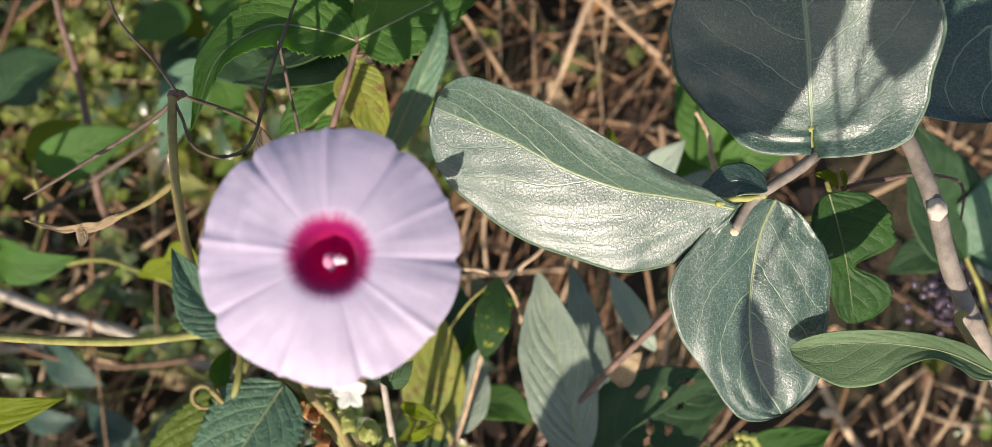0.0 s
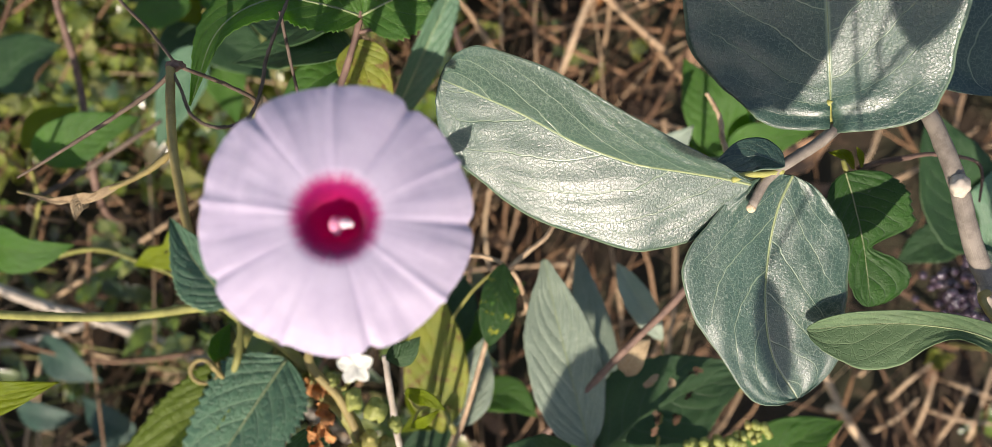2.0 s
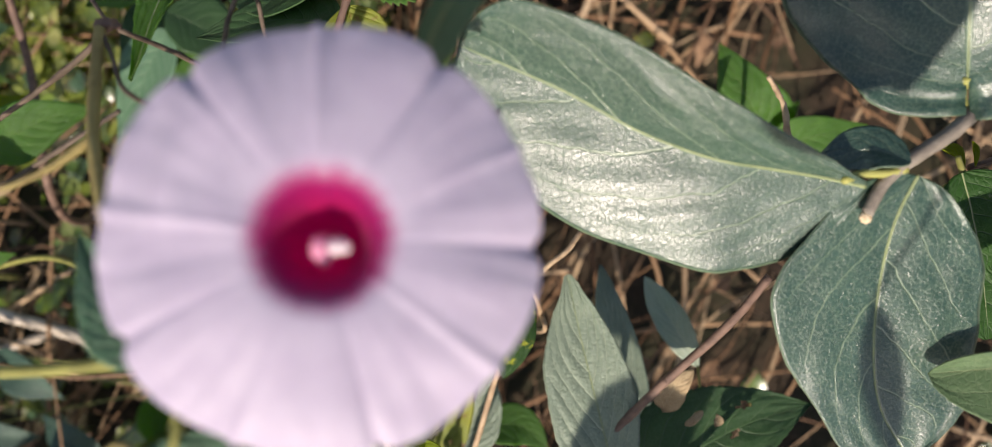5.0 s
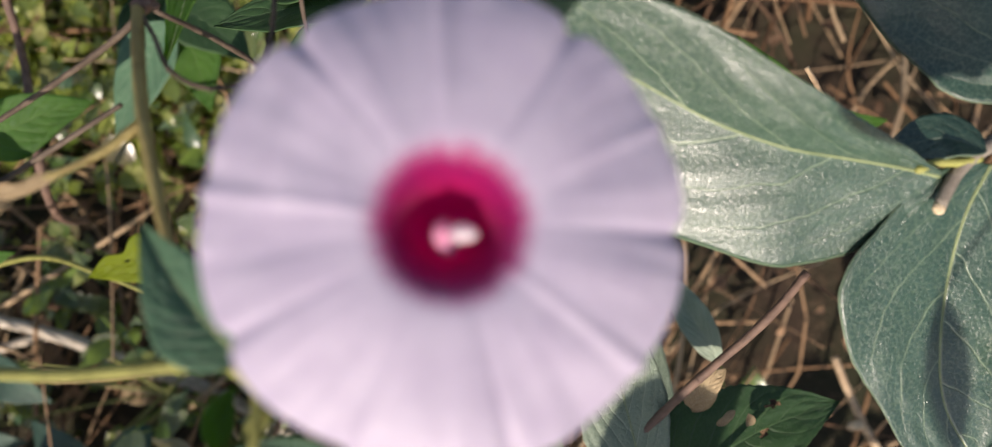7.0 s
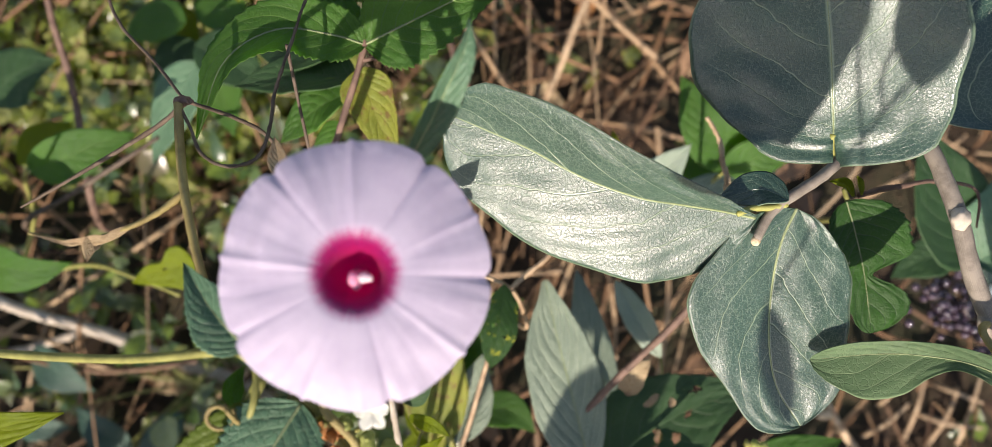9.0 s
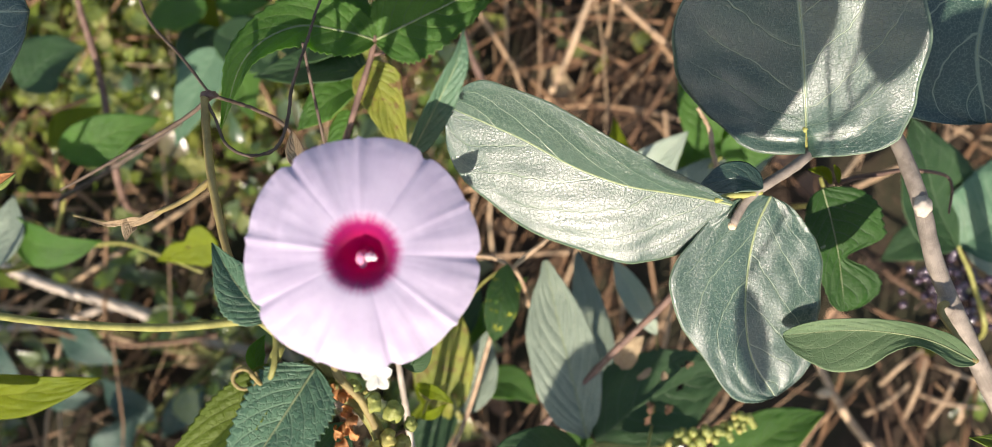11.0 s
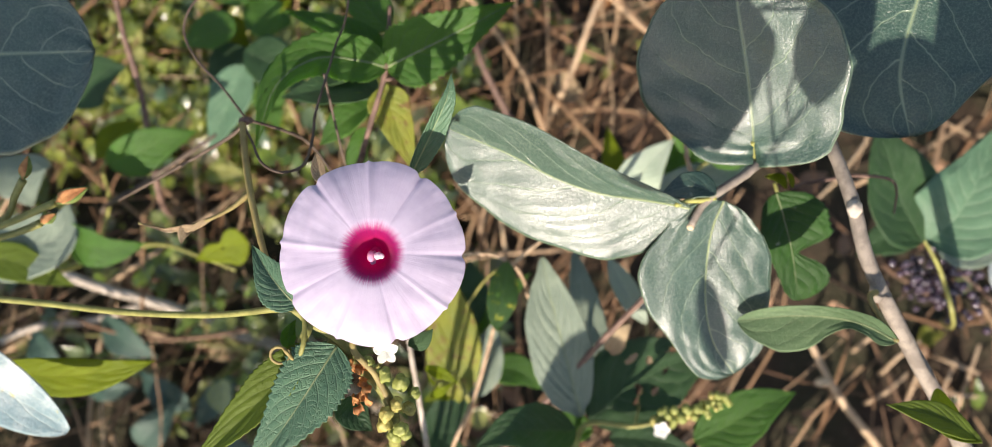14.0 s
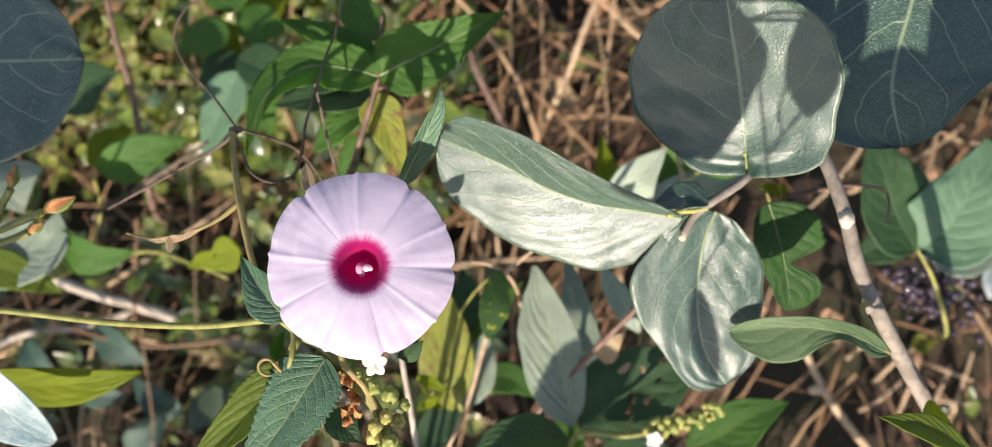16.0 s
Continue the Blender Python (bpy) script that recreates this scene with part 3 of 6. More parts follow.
stem(shrub, "main_stem", [ground_under(foot), (0.3069, 0.42, -0.2018), (0.234, 0.335, -0.1198), (0.2132, 0.315, -0.0935), (0.1877, 0.3, -0.0575), (0.1723, 0.293, -0.0322), (0.1642, 0.291, -0.0146), (0.1595, 0.291, 0.0045), (0.1549, 0.294, 0.0216), (0.1513, 0.3, 0.0373), (0.1489, 0.318, 0.0737), (0.1458, 0.335, 0.1083)],
     [0.0054, 0.0046, 0.0039, 0.0035, 0.0032, 0.0031, 0.0028, 0.0025], GREY_BARK, 60, 14, 0.10, 3)
stem(shrub, "branch", [(0.1513, 0.3, 0.0373), (0.1405, 0.3000, 0.0429), (0.1263, 0.2970, 0.0328), (0.1117, 0.2930, 0.0208), (0.0990, 0.2915, 0.0128), (0.0920, 0.2910, 0.0072), (0.0868, 0.2910, -0.0022)],
     [0.0026, 0.0024, 0.0022, 0.0021, 0.0019, 0.0016], GREY_BARK, 36, 12, 0.12, 4)
bm = bmesh.new()
ball_into(bm, (0.0864, 0.2905, -0.0028), 0.0018, 1, 2, (1, 0.6, 1))
part("cut_end", bm, CREAM, shrub, "pale cut end of a twig")
bm = bmesh.new()
ball_into(bm, (0.1585, 0.2885, 0.005), 0.0034, 5, 3, (1, 0.9, 1.2), 0.25)
part("knot", bm, PALE_TWIG, shrub, "pale scar on the stem")
bm = bmesh.new()
ball_into(bm, (0.1705, 0.2922, -0.0320), 0.0037, 41, 3, (0.95, 0.9, 1.5), 0.10)
part("knot", bm, GREY_BARK, shrub)
stem(shrub, "side_twig", [(0.1723, 0.293, -0.0322), (0.1640, 0.2850, -0.0340), (0.1670, 0.2800, -0.0430), (0.1691, 0.2700, -0.0511)], [0.0016, 0.0013, 0.0011], OLIVE_STEM, 16, 8, 0.15, 6)
# long folded leaf
leaf(shrub, [(0.0859, 0.2895, 0.0054), (0.0745, 0.2893, 0.0078), (0.0595, 0.289, 0.0102), (0.0444, 0.2885, 0.0127), (0.0258, 0.2885, 0.0193), (0.0064, 0.2885, 0.0295), (-0.0081, 0.289, 0.036), (-0.0228, 0.29, 0.0424)],
     0.0562, GREY_LEAF, (-0.20, -1, -0.48), fold=(24, 0), curl=0.03, wave=0.008, rib=PALE_RIB, seed=11, nu=72, nv=22, bulge=0.02, ripple=0.012,
     margin=([0.0009, 0.0025, 0.0049, 0.0074, 0.0096, 0.0116, 0.0132, 0.0142, 0.0145, 0.0145, 0.0141, 0.0124, 0.0004], [0.0, 0.0168, 0.0232, 0.0268, 0.0283, 0.0288, 0.0292, 0.0294, 0.0290, 0.0272, 0.0242, 0.0190, 0.0004]),
     label="long grey-green leaf folded along its midrib")
# leaf that hangs below it
leaf(shrub, [(0.1019, 0.2930, 0.0089), (0.0977, 0.2972, -0.0040), (0.0963, 0.3032, -0.0227), (0.0975, 0.3085, -0.0421), (0.1024, 0.3140, -0.0596), (0.1131, 0.3180, -0.0753)],
     0.0559, GREY_LEAF, (-0.12, -1, -0.34), fold=(12, -8), curl=0.03, wave=0.005, rib=PALE_RIB, seed=12, nu=64, nv=20, bulge=0.015, ripple=0.004,
     margin=([0.0003, 0.0127, 0.0192, 0.0243, 0.0294, 0.0317, 0.0298, 0.0258, 0.0212, 0.0182, 0.0164, 0.0138, 0.0006], [0.0003, 0.0179, 0.0231, 0.0258, 0.0284, 0.0299, 0.0305, 0.0301, 0.0292, 0.0284, 0.0276, 0.0245, 0.0008]),
     label="hanging grey-green leaf with pale veins")
# large round leaf
leaf(shrub, [(0.1146, 0.2915, 0.0353), (0.1133, 0.2890, 0.0435), (0.1088, 0.2805, 0.0640), (0.1026, 0.27, 0.0841), (0.0967, 0.26, 0.104)],
     0.0842, GREY_LEAF, (-0.32, -1, -0.40), fold=(12, 4), curl=0.03, wave=0.003, rib=PALE_RIB, rib_radius=0.00034, lobes=(0.15, 0.13), seed=13, nu=72, nv=22, ripple=0.003,
     margin=([0.0004, 0.0262, 0.0298, 0.0319, 0.0336, 0.0349, 0.0358, 0.0361, 0.0357, 0.0344, 0.0321, 0.0287, 0.0238, 0.0160, 0.0004], [0.0004, 0.0235, 0.0285, 0.0326, 0.0370, 0.0402, 0.0424, 0.0438, 0.0445, 0.0440, 0.0420, 0.0390, 0.0350, 0.0271, 0.0004]), label="large round grey-green leaf")
# its neighbour, tip hanging
leaf(shrub, [(0.1901, 0.2770, 0.1461), (0.1833, 0.2810, 0.1023), (0.1767, 0.2860, 0.0660), (0.1830, 0.2900, 0.0370)],
     0.0905, GREY_LEAF, (-0.20, -1, -0.2), "round", (-2, 8), 0.06, (1.10, 1.0), wave=0.008, rib=PALE_RIB, rib_radius=0.0003, seed=14, nu=56, nv=18, label="broad round grey-green leaf, its tip hanging")
# wavy leaf seen nearly on edge
leaf(shrub, [(0.1691, 0.2700, -0.0511), (0.1590, 0.2802, -0.0454), (0.1492, 0.2915, -0.0441), (0.1356, 0.3000, -0.0445), (0.1112, 0.3041, -0.0472)],
     0.0298, GREEN_LEAF, (-0.15, -1, 0.0), fold=(18, 8), curl=0.05, wave=0.02, rib=PALE_RIB, rib_radius=0.0005, seed=15, nu=60, nv=16,
     margin=([0.0007, 0.0036, 0.0047, 0.0048, 0.0050, 0.0053, 0.0055, 0.0054, 0.0052, 0.0052, 0.0052, 0.0043, 0.0005], [0.0011, 0.0047, 0.0041, 0.0035, 0.0034, 0.0052, 0.0082, 0.0119, 0.0144, 0.0159, 0.0155, 0.0113, 0.0008]),
     label="small wavy grey-green leaf")
stem(shrub, "petiole", [(0.1146, 0.2915, 0.0353), (0.1152, 0.2950, 0.0310), (0.1170, 0.2955, 0.0262)], [0.0013, 0.0012, 0.0012], LIME_STEM, 10, 8, 0.15, 9, "yellow-green leaf stalk")
stem(shrub, "petiole", [(0.0790, 0.2880, 0.0068), (0.0850, 0.2890, 0.0088), (0.0920, 0.2900, 0.0092), (0.0975, 0.2910, 0.0105)], [0.0011, 0.0013, 0.0014], LIME_STEM, 14, 8, 0.15, 7, "yellow-green leaf stalk")
leaf(shrub, [(0.0973, 0.2880, 0.0116), (0.0883, 0.2920, 0.0154), (0.0747, 0.2960, 0.0118)], 0.0143, GREY_LEAF, (0, -1, 0.5), "elliptic", (10, 10), seed=16)
leaf(shrub, [(0.2015, 0.3000, -0.0783), (0.1932, 0.2750, -0.0871), (0.2023, 0.2650, -0.0927)], 0.0124, OLIVE_LEAF, (-0.3, -1, 0.5), "elliptic", (20, 20), seed=17)
leaf(shrub, [(0.2027, 0.2680, -0.0920), (0.1806, 0.2600, -0.0807), (0.1588, 0.2560, -0.0745)], 0.0126, OLIVE_LEAF, (0.0, -1, 0.7), "lance", (24, 10), seed=18, label="young olive-green leaf")

# ---- second shrub, at the side ----
foot2 = (-0.4995, 0.5000, -0.0971)
shrub2 = thing("shrub", foot2, "shrub branch with a dark grey-green leaf and a whitish leaf", "shrub")
stem(shrub2, "main_stem", [ground_under(foot2), (-0.4634, 0.4600, -0.0894), (-0.3601, 0.3600, -0.0131), (-0.3086, 0.3100, 0.0770)], [0.005, 0.004, 0.003], GREY_BARK, 30, 12, 0.1, 8)
leaf(shrub2, [(-0.3042, 0.3050, 0.0787), (-0.2547, 0.3000, 0.0794), (-0.2207, 0.3000, 0.0798), (-0.1896, 0.3000, 0.0804)], 0.0970, GREY_LEAF, (0.08, -1, -0.05), "round", (-3, 4), 0.03, (1, 1), rib=PALE_RIB, rib_radius=0.0003, seed=21, nu=52, nv=18, label="broad dark grey-green leaf")
leaf(shrub2, [(-0.3400, 0.3300, -0.0377), (-0.2873, 0.3120, -0.0609), (-0.2508, 0.3100, -0.0788), (-0.2129, 0.3120, -0.1026)], 0.0386, WOOLLY_LEAF, (-0.1, -1, -0.1), "blunt", (6, 6), 0.04, seed=22, nu=48, nv=14, label="whitish leaf with yellow stains")

# ---- the flower ----
FC = Vector((-0.0383, 0.1840, -0.0072))
FA = Vector((0.08, -1.0, 0.07)).normalized()
FX = (Vector((1, 0, 0)) - FA * FA.x).normalized()
FZ = (Vector((0, 0, 1)) - FA * FA.z - FX * FX.z).normalized()
RIM = 0.0306
NOTCH = [-2, -75, -152, 130, 58]
LINES = [-37, -113, 173, 93, 26]


def angle_gap(a, b):
    return abs((a - b + 180) % 360 - 180)


def corolla():
    prof = [(1.0, -0.0044), (0.985, -0.0042), (0.93, -0.0035), (0.84, -0.0026), (0.74, -0.0019), (0.64, -0.0014), (0.54, -0.0010), (0.44, -0.0008), (0.36, -0.0008),
            (0.30, -0.0012), (0.25, -0.0021), (0.21, -0.0036), (0.175, -0.0060), (0.15, -0.0088), (0.13, -0.0116), (0.07, -0.0136)]
    seg = 480
    bm = bmesh.new()
    uvl = bm.loops.layers.uv.verify()
    cr = bm.verts.layers.float_color.new("crease")
    # denser rings from the profile
    rings_p = []
    for i in range(len(prof) - 1):
        for k in range(3):
            t = k / 3
            rings_p.append((prof[i][0] + (prof[i + 1][0] - prof[i][0]) * t, prof[i][1] + (prof[i + 1][1] - prof[i][1]) * t))
    rings_p.append(prof[-1])
    layers = []
    for off in (0.0, -0.00022):
        rows = []
        for r, z in rings_p:
            row = []
            for a in range(seg):
                deg = 360 * a / seg
                an = radians(deg)
                outer = max(0.0, (r - 0.25) / 0.75)
                rim = 1.0 + 0.012 * math.cos(radians(5 * deg + 40)) + 0.008 * noise.noise(Vector((math.cos(an) * 2.2, math.sin(an) * 2.2, 5)))
                dz, mark = 0.0, 0.0
                for q in NOTCH:
                    g = angle_gap(deg, q)
                    rim -= 0.042 * math.exp(-(g / 2.6) ** 2) + 0.012 * math.exp(-(g / 9.0) ** 2)
                    dz -= 0.00016 * math.exp(-(g / 2.0) ** 2) * outer ** 0.6 * (1 if r > 0.3 else 0.3)
                    dz += 0.0002 * math.exp(-((g - 11) / 7.0) ** 2) * outer
                    mark = max(mark, math.exp(-(g / 0.5) ** 2))
                for q in LINES:
                    g = angle_gap(deg, q)
                    rim += 0.022 * math.exp(-(g / 1.6) ** 2) - 0.012 * math.exp(-(g / 7) ** 2)
                    dz += (0.0004 if q in (-37, 173) else 0.00014) * math.exp(-(g / 3.0) ** 2) * outer ** 0.5
                    mark = max(mark, 0.5 * math.exp(-(g / 0.5) ** 2))
                dz += 0.0012 * outer * noise.noise(Vector((math.cos(an) * 2.6, math.sin(an) * 2.6, r * 2.0)))
                dz += 0.00022 * outer * noise.noise(Vector((math.cos(an) * 9, math.sin(an) * 9, r * 2.5)))
                dz += 0.0006 * math.exp(-(angle_gap(deg, 158) / 16) ** 2) * outer * math.sin(r * 26 + deg * 0.05)
                if r > 0.93:
                    dz += 0.0002 * noise.noise(Vector((math.cos(an) * 16, math.sin(an) * 16, 2)))
                rr = RIM * r * (1 + (rim - 1) * outer)
                p = FC + FX * (rr * math.cos(an)) + FZ * (rr * math.sin(an)) + FA * (z * 1.15 + dz + off)
                v = bm.verts.new(p)
                v[cr] = (mark * outer, mark * outer, mark * outer, 1)
                row.append(v)
            rows.append(row)
        layers.append(rows)
    for li, rows in enumerate(layers):
        for i in range(len(rows) - 1):
            for a in range(seg):
                b = (a + 1) % seg
                q = [(i, a), (i + 1, a), (i + 1, b), (i, b)]
                if li:
                    q.reverse()
                f = bm.faces.new([rows[x][y] for x, y in q])
                for loop, (x, y) in zip(f.loops, q):
                    yy = a + 1 if y == b else a
                    loop[uvl].uv = (rings_p[x][0], yy / seg)
    for a in range(seg):
        b = (a + 1) % seg
        f = bm.faces.new((layers[0][0][a], layers[0][0][b], layers[1][0][b], layers[1][0][a]))
        for loop in f.loops:
            loop[uvl].uv = (1.0, a / seg)
    f = bm.faces.new(layers[0][-1])
    for loop in f.loops:
        loop[uvl].uv = (0.1, 0)
    return bm


flower = thing("flower", FC, "pale lilac funnel flower with a magenta throat, wide open", "flower")
part("corolla", corolla(), PETAL, flower)
bm = bmesh.new()
c0 = FC - FA * 0.0068 + FX * 0.0006 - FZ * 0.0014
ball_into(bm, c0 + FX * 0.0012 + FZ * 0.0005 + FA * 0.0006, 0.0014, 1, 3, (1.25, 1, 0.85), 0.35)
ball_into(bm, c0 + FX * 0.0002, 0.0010, 2, 3, (1, 1, 0.9), 0.3)
tube_into(bm, [c0, c0 - FA * 0.004, FC - FA * 0.0205], [0.0005, 0.0004, 0.0005], 10, 8)
part("stigma", bm, STIGMA, flower, "white two-lobed stigma")
for k, (dx, dz, dd, sx) in enumerate([(-0.0014, 0.0003, 0.0008, 1.25), (-0.0008, -0.0011, 0.0002, 1.0), (-0.0021, -0.0003, -0.0012, 0.8), (-0.0006, 0.0012, -0.002, 0.7)]):
    bm = bmesh.new()
    c1 = c0 + FX * dx + FZ * dz + FA * dd
    ball_into(bm, c1, 0.00115 * sx, k, 2, (0.9, 1, 1.35), 0.3)
    tube_into(bm, [c1, c1 * 0.5 + (FC - FA * 0.0125) * 0.5, FC - FA * 0.0205], [0.0003, 0.00025, 0.0003], 8, 6)
    part("stamen", bm, ANTHER, flower, "pink stamen")
back = FC - FA * 0.036
bm = bmesh.new()
tube_into(bm, [FC - FA * 0.0215, FC - FA * 0.026, FC - FA * 0.034], [0.0056, 0.0046, 0.0038], 14, 24)
part("tube", bm, PETAL, flower, "pale lilac tube of the flower")
for k in range(5):
    an = 2 * math.pi * k / 5 + 0.3
    d = FX * math.cos(an) + FZ * math.sin(an)
    leaf(flower, [back - FA * 0.006 + d * 0.001, back + d * 0.0045, back + FA * 0.012 + d * 0.0052], 0.0062, SEPAL, d, "ovate", (10, 10), seed=30 + k, nu=14, nv=5, name="sepal")
node = Vector((-0.0537, 0.2260, -0.0451))
stem(flower, "pedicel", [back + FA * 0.005, back - FA * 0.006, (back + node) / 2 + Vector((0.0, 0.006, -0.004)), node, (-0.0461, 0.2290, -0.0561), (-0.0408, 0.2360, -0.0702)], [0.0015, 0.0014, 0.0013, 0.0013], OLIVE_STEM, 30, 10, 0.1, 9)

# ---- twining vine ----
foot3 = (-0.1758, 0.5000, -0.1347)
vine = thing("vine", foot3, "twining vine with a yellow-green stem and dark dry tendrils", "vine")
hub = (-0.0754, 0.2240, -0.0305)
stem(vine, "runner", [(-0.4634, 0.4600, -0.0894), (-0.3161, 0.3200, -0.0365), (-0.2449, 0.2860, -0.0336), (-0.2020, 0.2750, -0.0351), (-0.1605, 0.2620, -0.0372), (-0.1141, 0.2430, -0.0358), (-0.0832, 0.2280, -0.0313), hub], [0.0013, 0.0014, 0.0014, 0.0013, 0.0015], GREEN_STEM, 60, 10, 0.08, 10, "long thin yellow-green runner")
stem(vine, "main_stem", [ground_under(foot3), (-0.1623, 0.4600, -0.1243), (-0.0989, 0.3000, -0.0709), (-0.0732, 0.2280, -0.0437), (-0.0705, 0.2260, -0.0361), hub], [0.0022, 0.002, 0.0018, 0.0017], GREEN_STEM, 36, 10, 0.1, 11)
stem(vine, "side_stem", [hub, (-0.0711, 0.2230, -0.0344), (-0.0708, 0.2200, -0.0434), (-0.0739, 0.2220, -0.0509)], [0.0012, 0.001, 0.0008], GREEN_STEM, 18, 10, 0.1, 12)
stem(vine, "side_stem", [hub, (-0.0681, 0.2260, -0.0373), (-0.0605, 0.2290, -0.0427), (-0.0552, 0.2320, -0.0494)], [0.0016, 0.0015, 0.0016], GREEN_STEM, 18, 10, 0.1, 13)
ring = [Vector((-0.0790, 0.2160, -0.0470)) + Vector((0.0034 * math.cos(a), 0.004 * a / 7, 0.0032 * math.sin(a))) for a in [0.4 + 0.5 * k for k in range(14)]]
stem(vine, "tendril", [(-0.0739, 0.2220, -0.0509)] + ring, [0.0007, 0.0006, 0.0005], OLIVE_STEM, 60, 8, 0.05, 14, "coiled olive tendril")
# brown stalk with a withered leaf
stem(vine, "stalk", [hub, (-0.0844, 0.2320, -0.0236), (-0.0907, 0.2380, -0.0106), (-0.0954, 0.2440, 0.0004), (-0.1007, 0.2520, 0.0136), (-0.1088, 0.2700, 0.0296), (-0.1157, 0.2870, 0.0455)], [0.0012, 0.0013, 0.0014, 0.0016], OLIVE_STEM, 40, 8, 0.12, 15, "upright olive-brown stalk")
bm = bmesh.new()
ball_into(bm, (-0.1142, 0.2870, 0.0461), 0.0022, 4, 3, (1.3, 1, 0.8), 0.6)
part("stalk_end", bm, BROWN_BARK, vine, "dry brown broken stalk end")
stem(vine, "withered_stalk", [(-0.1007, 0.2520, 0.0131), (-0.1082, 0.2500, 0.0067), (-0.1184, 0.2490, 0.0017), (-0.1316, 0.2490, -0.0016), (-0.1458, 0.2490, 0.0009)], [0.0012, 0.0009, 0.0006, 0.0004], OLIVE_STEM, 30, 8, 0.25, 16)
leaf(vine, [(-0.1122, 0.2500, 0.0050), (-0.1219, 0.2480, -0.0000), (-0.1320, 0.2470, -0.0020), (-0.1461, 0.2490, 0.0009)], 0.0030, DRY_LEAF, (0, -1, 0.3), "lance", (45, -30), 0.0, wave=0.16, seed=41, pinch=[(0.35, 0.06, 0.7, 0), (0.6, 0.05, 0.6, 1), (0.75, 0.05, 0.6, 0)], label="shrivelled dry leaf")
leaf(vine, [(-0.1250, 0.2490, -0.0001), (-0.1268, 0.2470, -0.0033), (-0.1272, 0.2460, -0.0076)], 0.0051, DRY_LEAF, (0.4, -1, 0.3), "ovate", (30, -25), wave=0.1, seed=42)
stem(vine, "dry_tendril", [(-0.1157, 0.2870, 0.0453), (-0.1072, 0.2750, 0.0353), (-0.1003, 0.2660, 0.0260), (-0.0912, 0.2630, 0.0218), (-0.0825, 0.2660, 0.0250), (-0.0811, 0.2760, 0.0364), (-0.0825, 0.2880, 0.0500), (-0.0799, 0.3000, 0.0689), (-0.0782, 0.3120, 0.0857), (-0.0753, 0.3200, 0.0995), (-0.0752, 0.3400, 0.1361)], [0.00050, 0.00058, 0.00064, 0.00064, 0.00058, 0.00050], DARK_TENDRIL, 120, 8, 0.55, 17, "dark dry twisted tendril")
stem(vine, "dry_tendril", [(-0.1146, 0.2880, 0.0453), (-0.1255, 0.2960, 0.0391), (-0.1520, 0.3150, 0.0295), (-0.1860, 0.3350, 0.0165), (-0.2010, 0.3420, 0.0105)], [0.00082, 0.00090, 0.00075, 0.00045], DARK_TENDRIL, 40, 8, 0.3, 18)
stem(vine, "dry_tendril", [(-0.1142, 0.2900, 0.0461), (-0.1374, 0.3200, 0.0664), (-0.1563, 0.3350, 0.0832), (-0.1641, 0.3400, 0.0989), (-0.1578, 0.3400, 0.1135), (-0.1426, 0.3400, 0.1213)], [0.00060, 0.00068, 0.00052], DARK_TENDRIL, 40, 8, 0.3, 19)
stem(vine, "dry_tendril", [(-0.0827, 0.3050, 0.0696), (-0.0819, 0.3150, 0.0557), (-0.0803, 0.3300, 0.0350), (-0.0804, 0.3500, 0.0192)], [0.00068, 0.00068, 0.00052], DARK_TENDRIL, 24, 8, 0.3, 20)
stem(vine, "dry_twig", [(-0.1145, 0.2950, 0.0468), (-0.1046, 0.3150, 0.0438), (-0.0964, 0.3300, 0.0384), (-0.0875, 0.3450, 0.0226)], [0.00075, 0.00082, 0.00068], DARK_TENDRIL, 24, 8, 0.4, 21)
leaf(vine, [(-0.0674, 0.2380, 0.0153), (-0.0696, 0.2420, 0.0216), (-0.0719, 0.2460, 0.0294)], 0.0065, DRY_LEAF, (0, -1, 0), "lance", (25, 25), seed=43, label="dry papery sepal")

# buds on the vine
for k, (pts, tip, end, rr) in enumerate([
        ([(-0.3118, 0.3150, -0.0359), (-0.2434, 0.2850, -0.0083), (-0.2165, 0.2810, 0.0021), (-0.1986, 0.2800, 0.0094)], None, (-0.1833, 0.2790, 0.0161), 0.0026),
        ([(-0.3144, 0.3180, -0.0363), (-0.2449, 0.2870, -0.0120), (-0.2180, 0.2830, -0.0040), (-0.2060, 0.2810, 0.0003)], None, (-0.1988, 0.2810, 0.0045), 0.0018),
        ([(-0.2441, 0.2860, -0.0084), (-0.2258, 0.2860, 0.0020), (-0.2194, 0.2840, 0.0127), (-0.2143, 0.2820, 0.0198)], None, (-0.2110, 0.2810, 0.0306), 0.0017)]):
    stem(vine, "bud_stalk", pts, [0.0016, 0.0015, 0.0018], GREEN_STEM, 24, 10, 0.1, 50 + k)
    a, b = Vector(pts[-1]), Vector(end)
    d = (b - a).normalized()
    s1 = d.cross(Vector((0, 1, 0))).normalized()
    for j in range(4):
        o = s1 * math.cos(j * 1.57) + Vector((0, 1, 0)) * math.sin(j * 1.57)
        leaf(vine, [a, a.lerp(b, 0.45) + o * rr * 0.9, b + o * rr * 0.15], rr * 2.1, RUST if j % 2 else SEPAL, o, "lance", (12, 12), seed=60 + k * 5 + j, nu=16, nv=4, name="bud_bract")

# ---- wrinkled-leaved herb with small fruits ----
foot4 = (-0.0754, 0.5000, -0.2551)
herb = thing("herb", foot4, "herb with wrinkled dark green leaves, green fruits and a white floret", "herb")
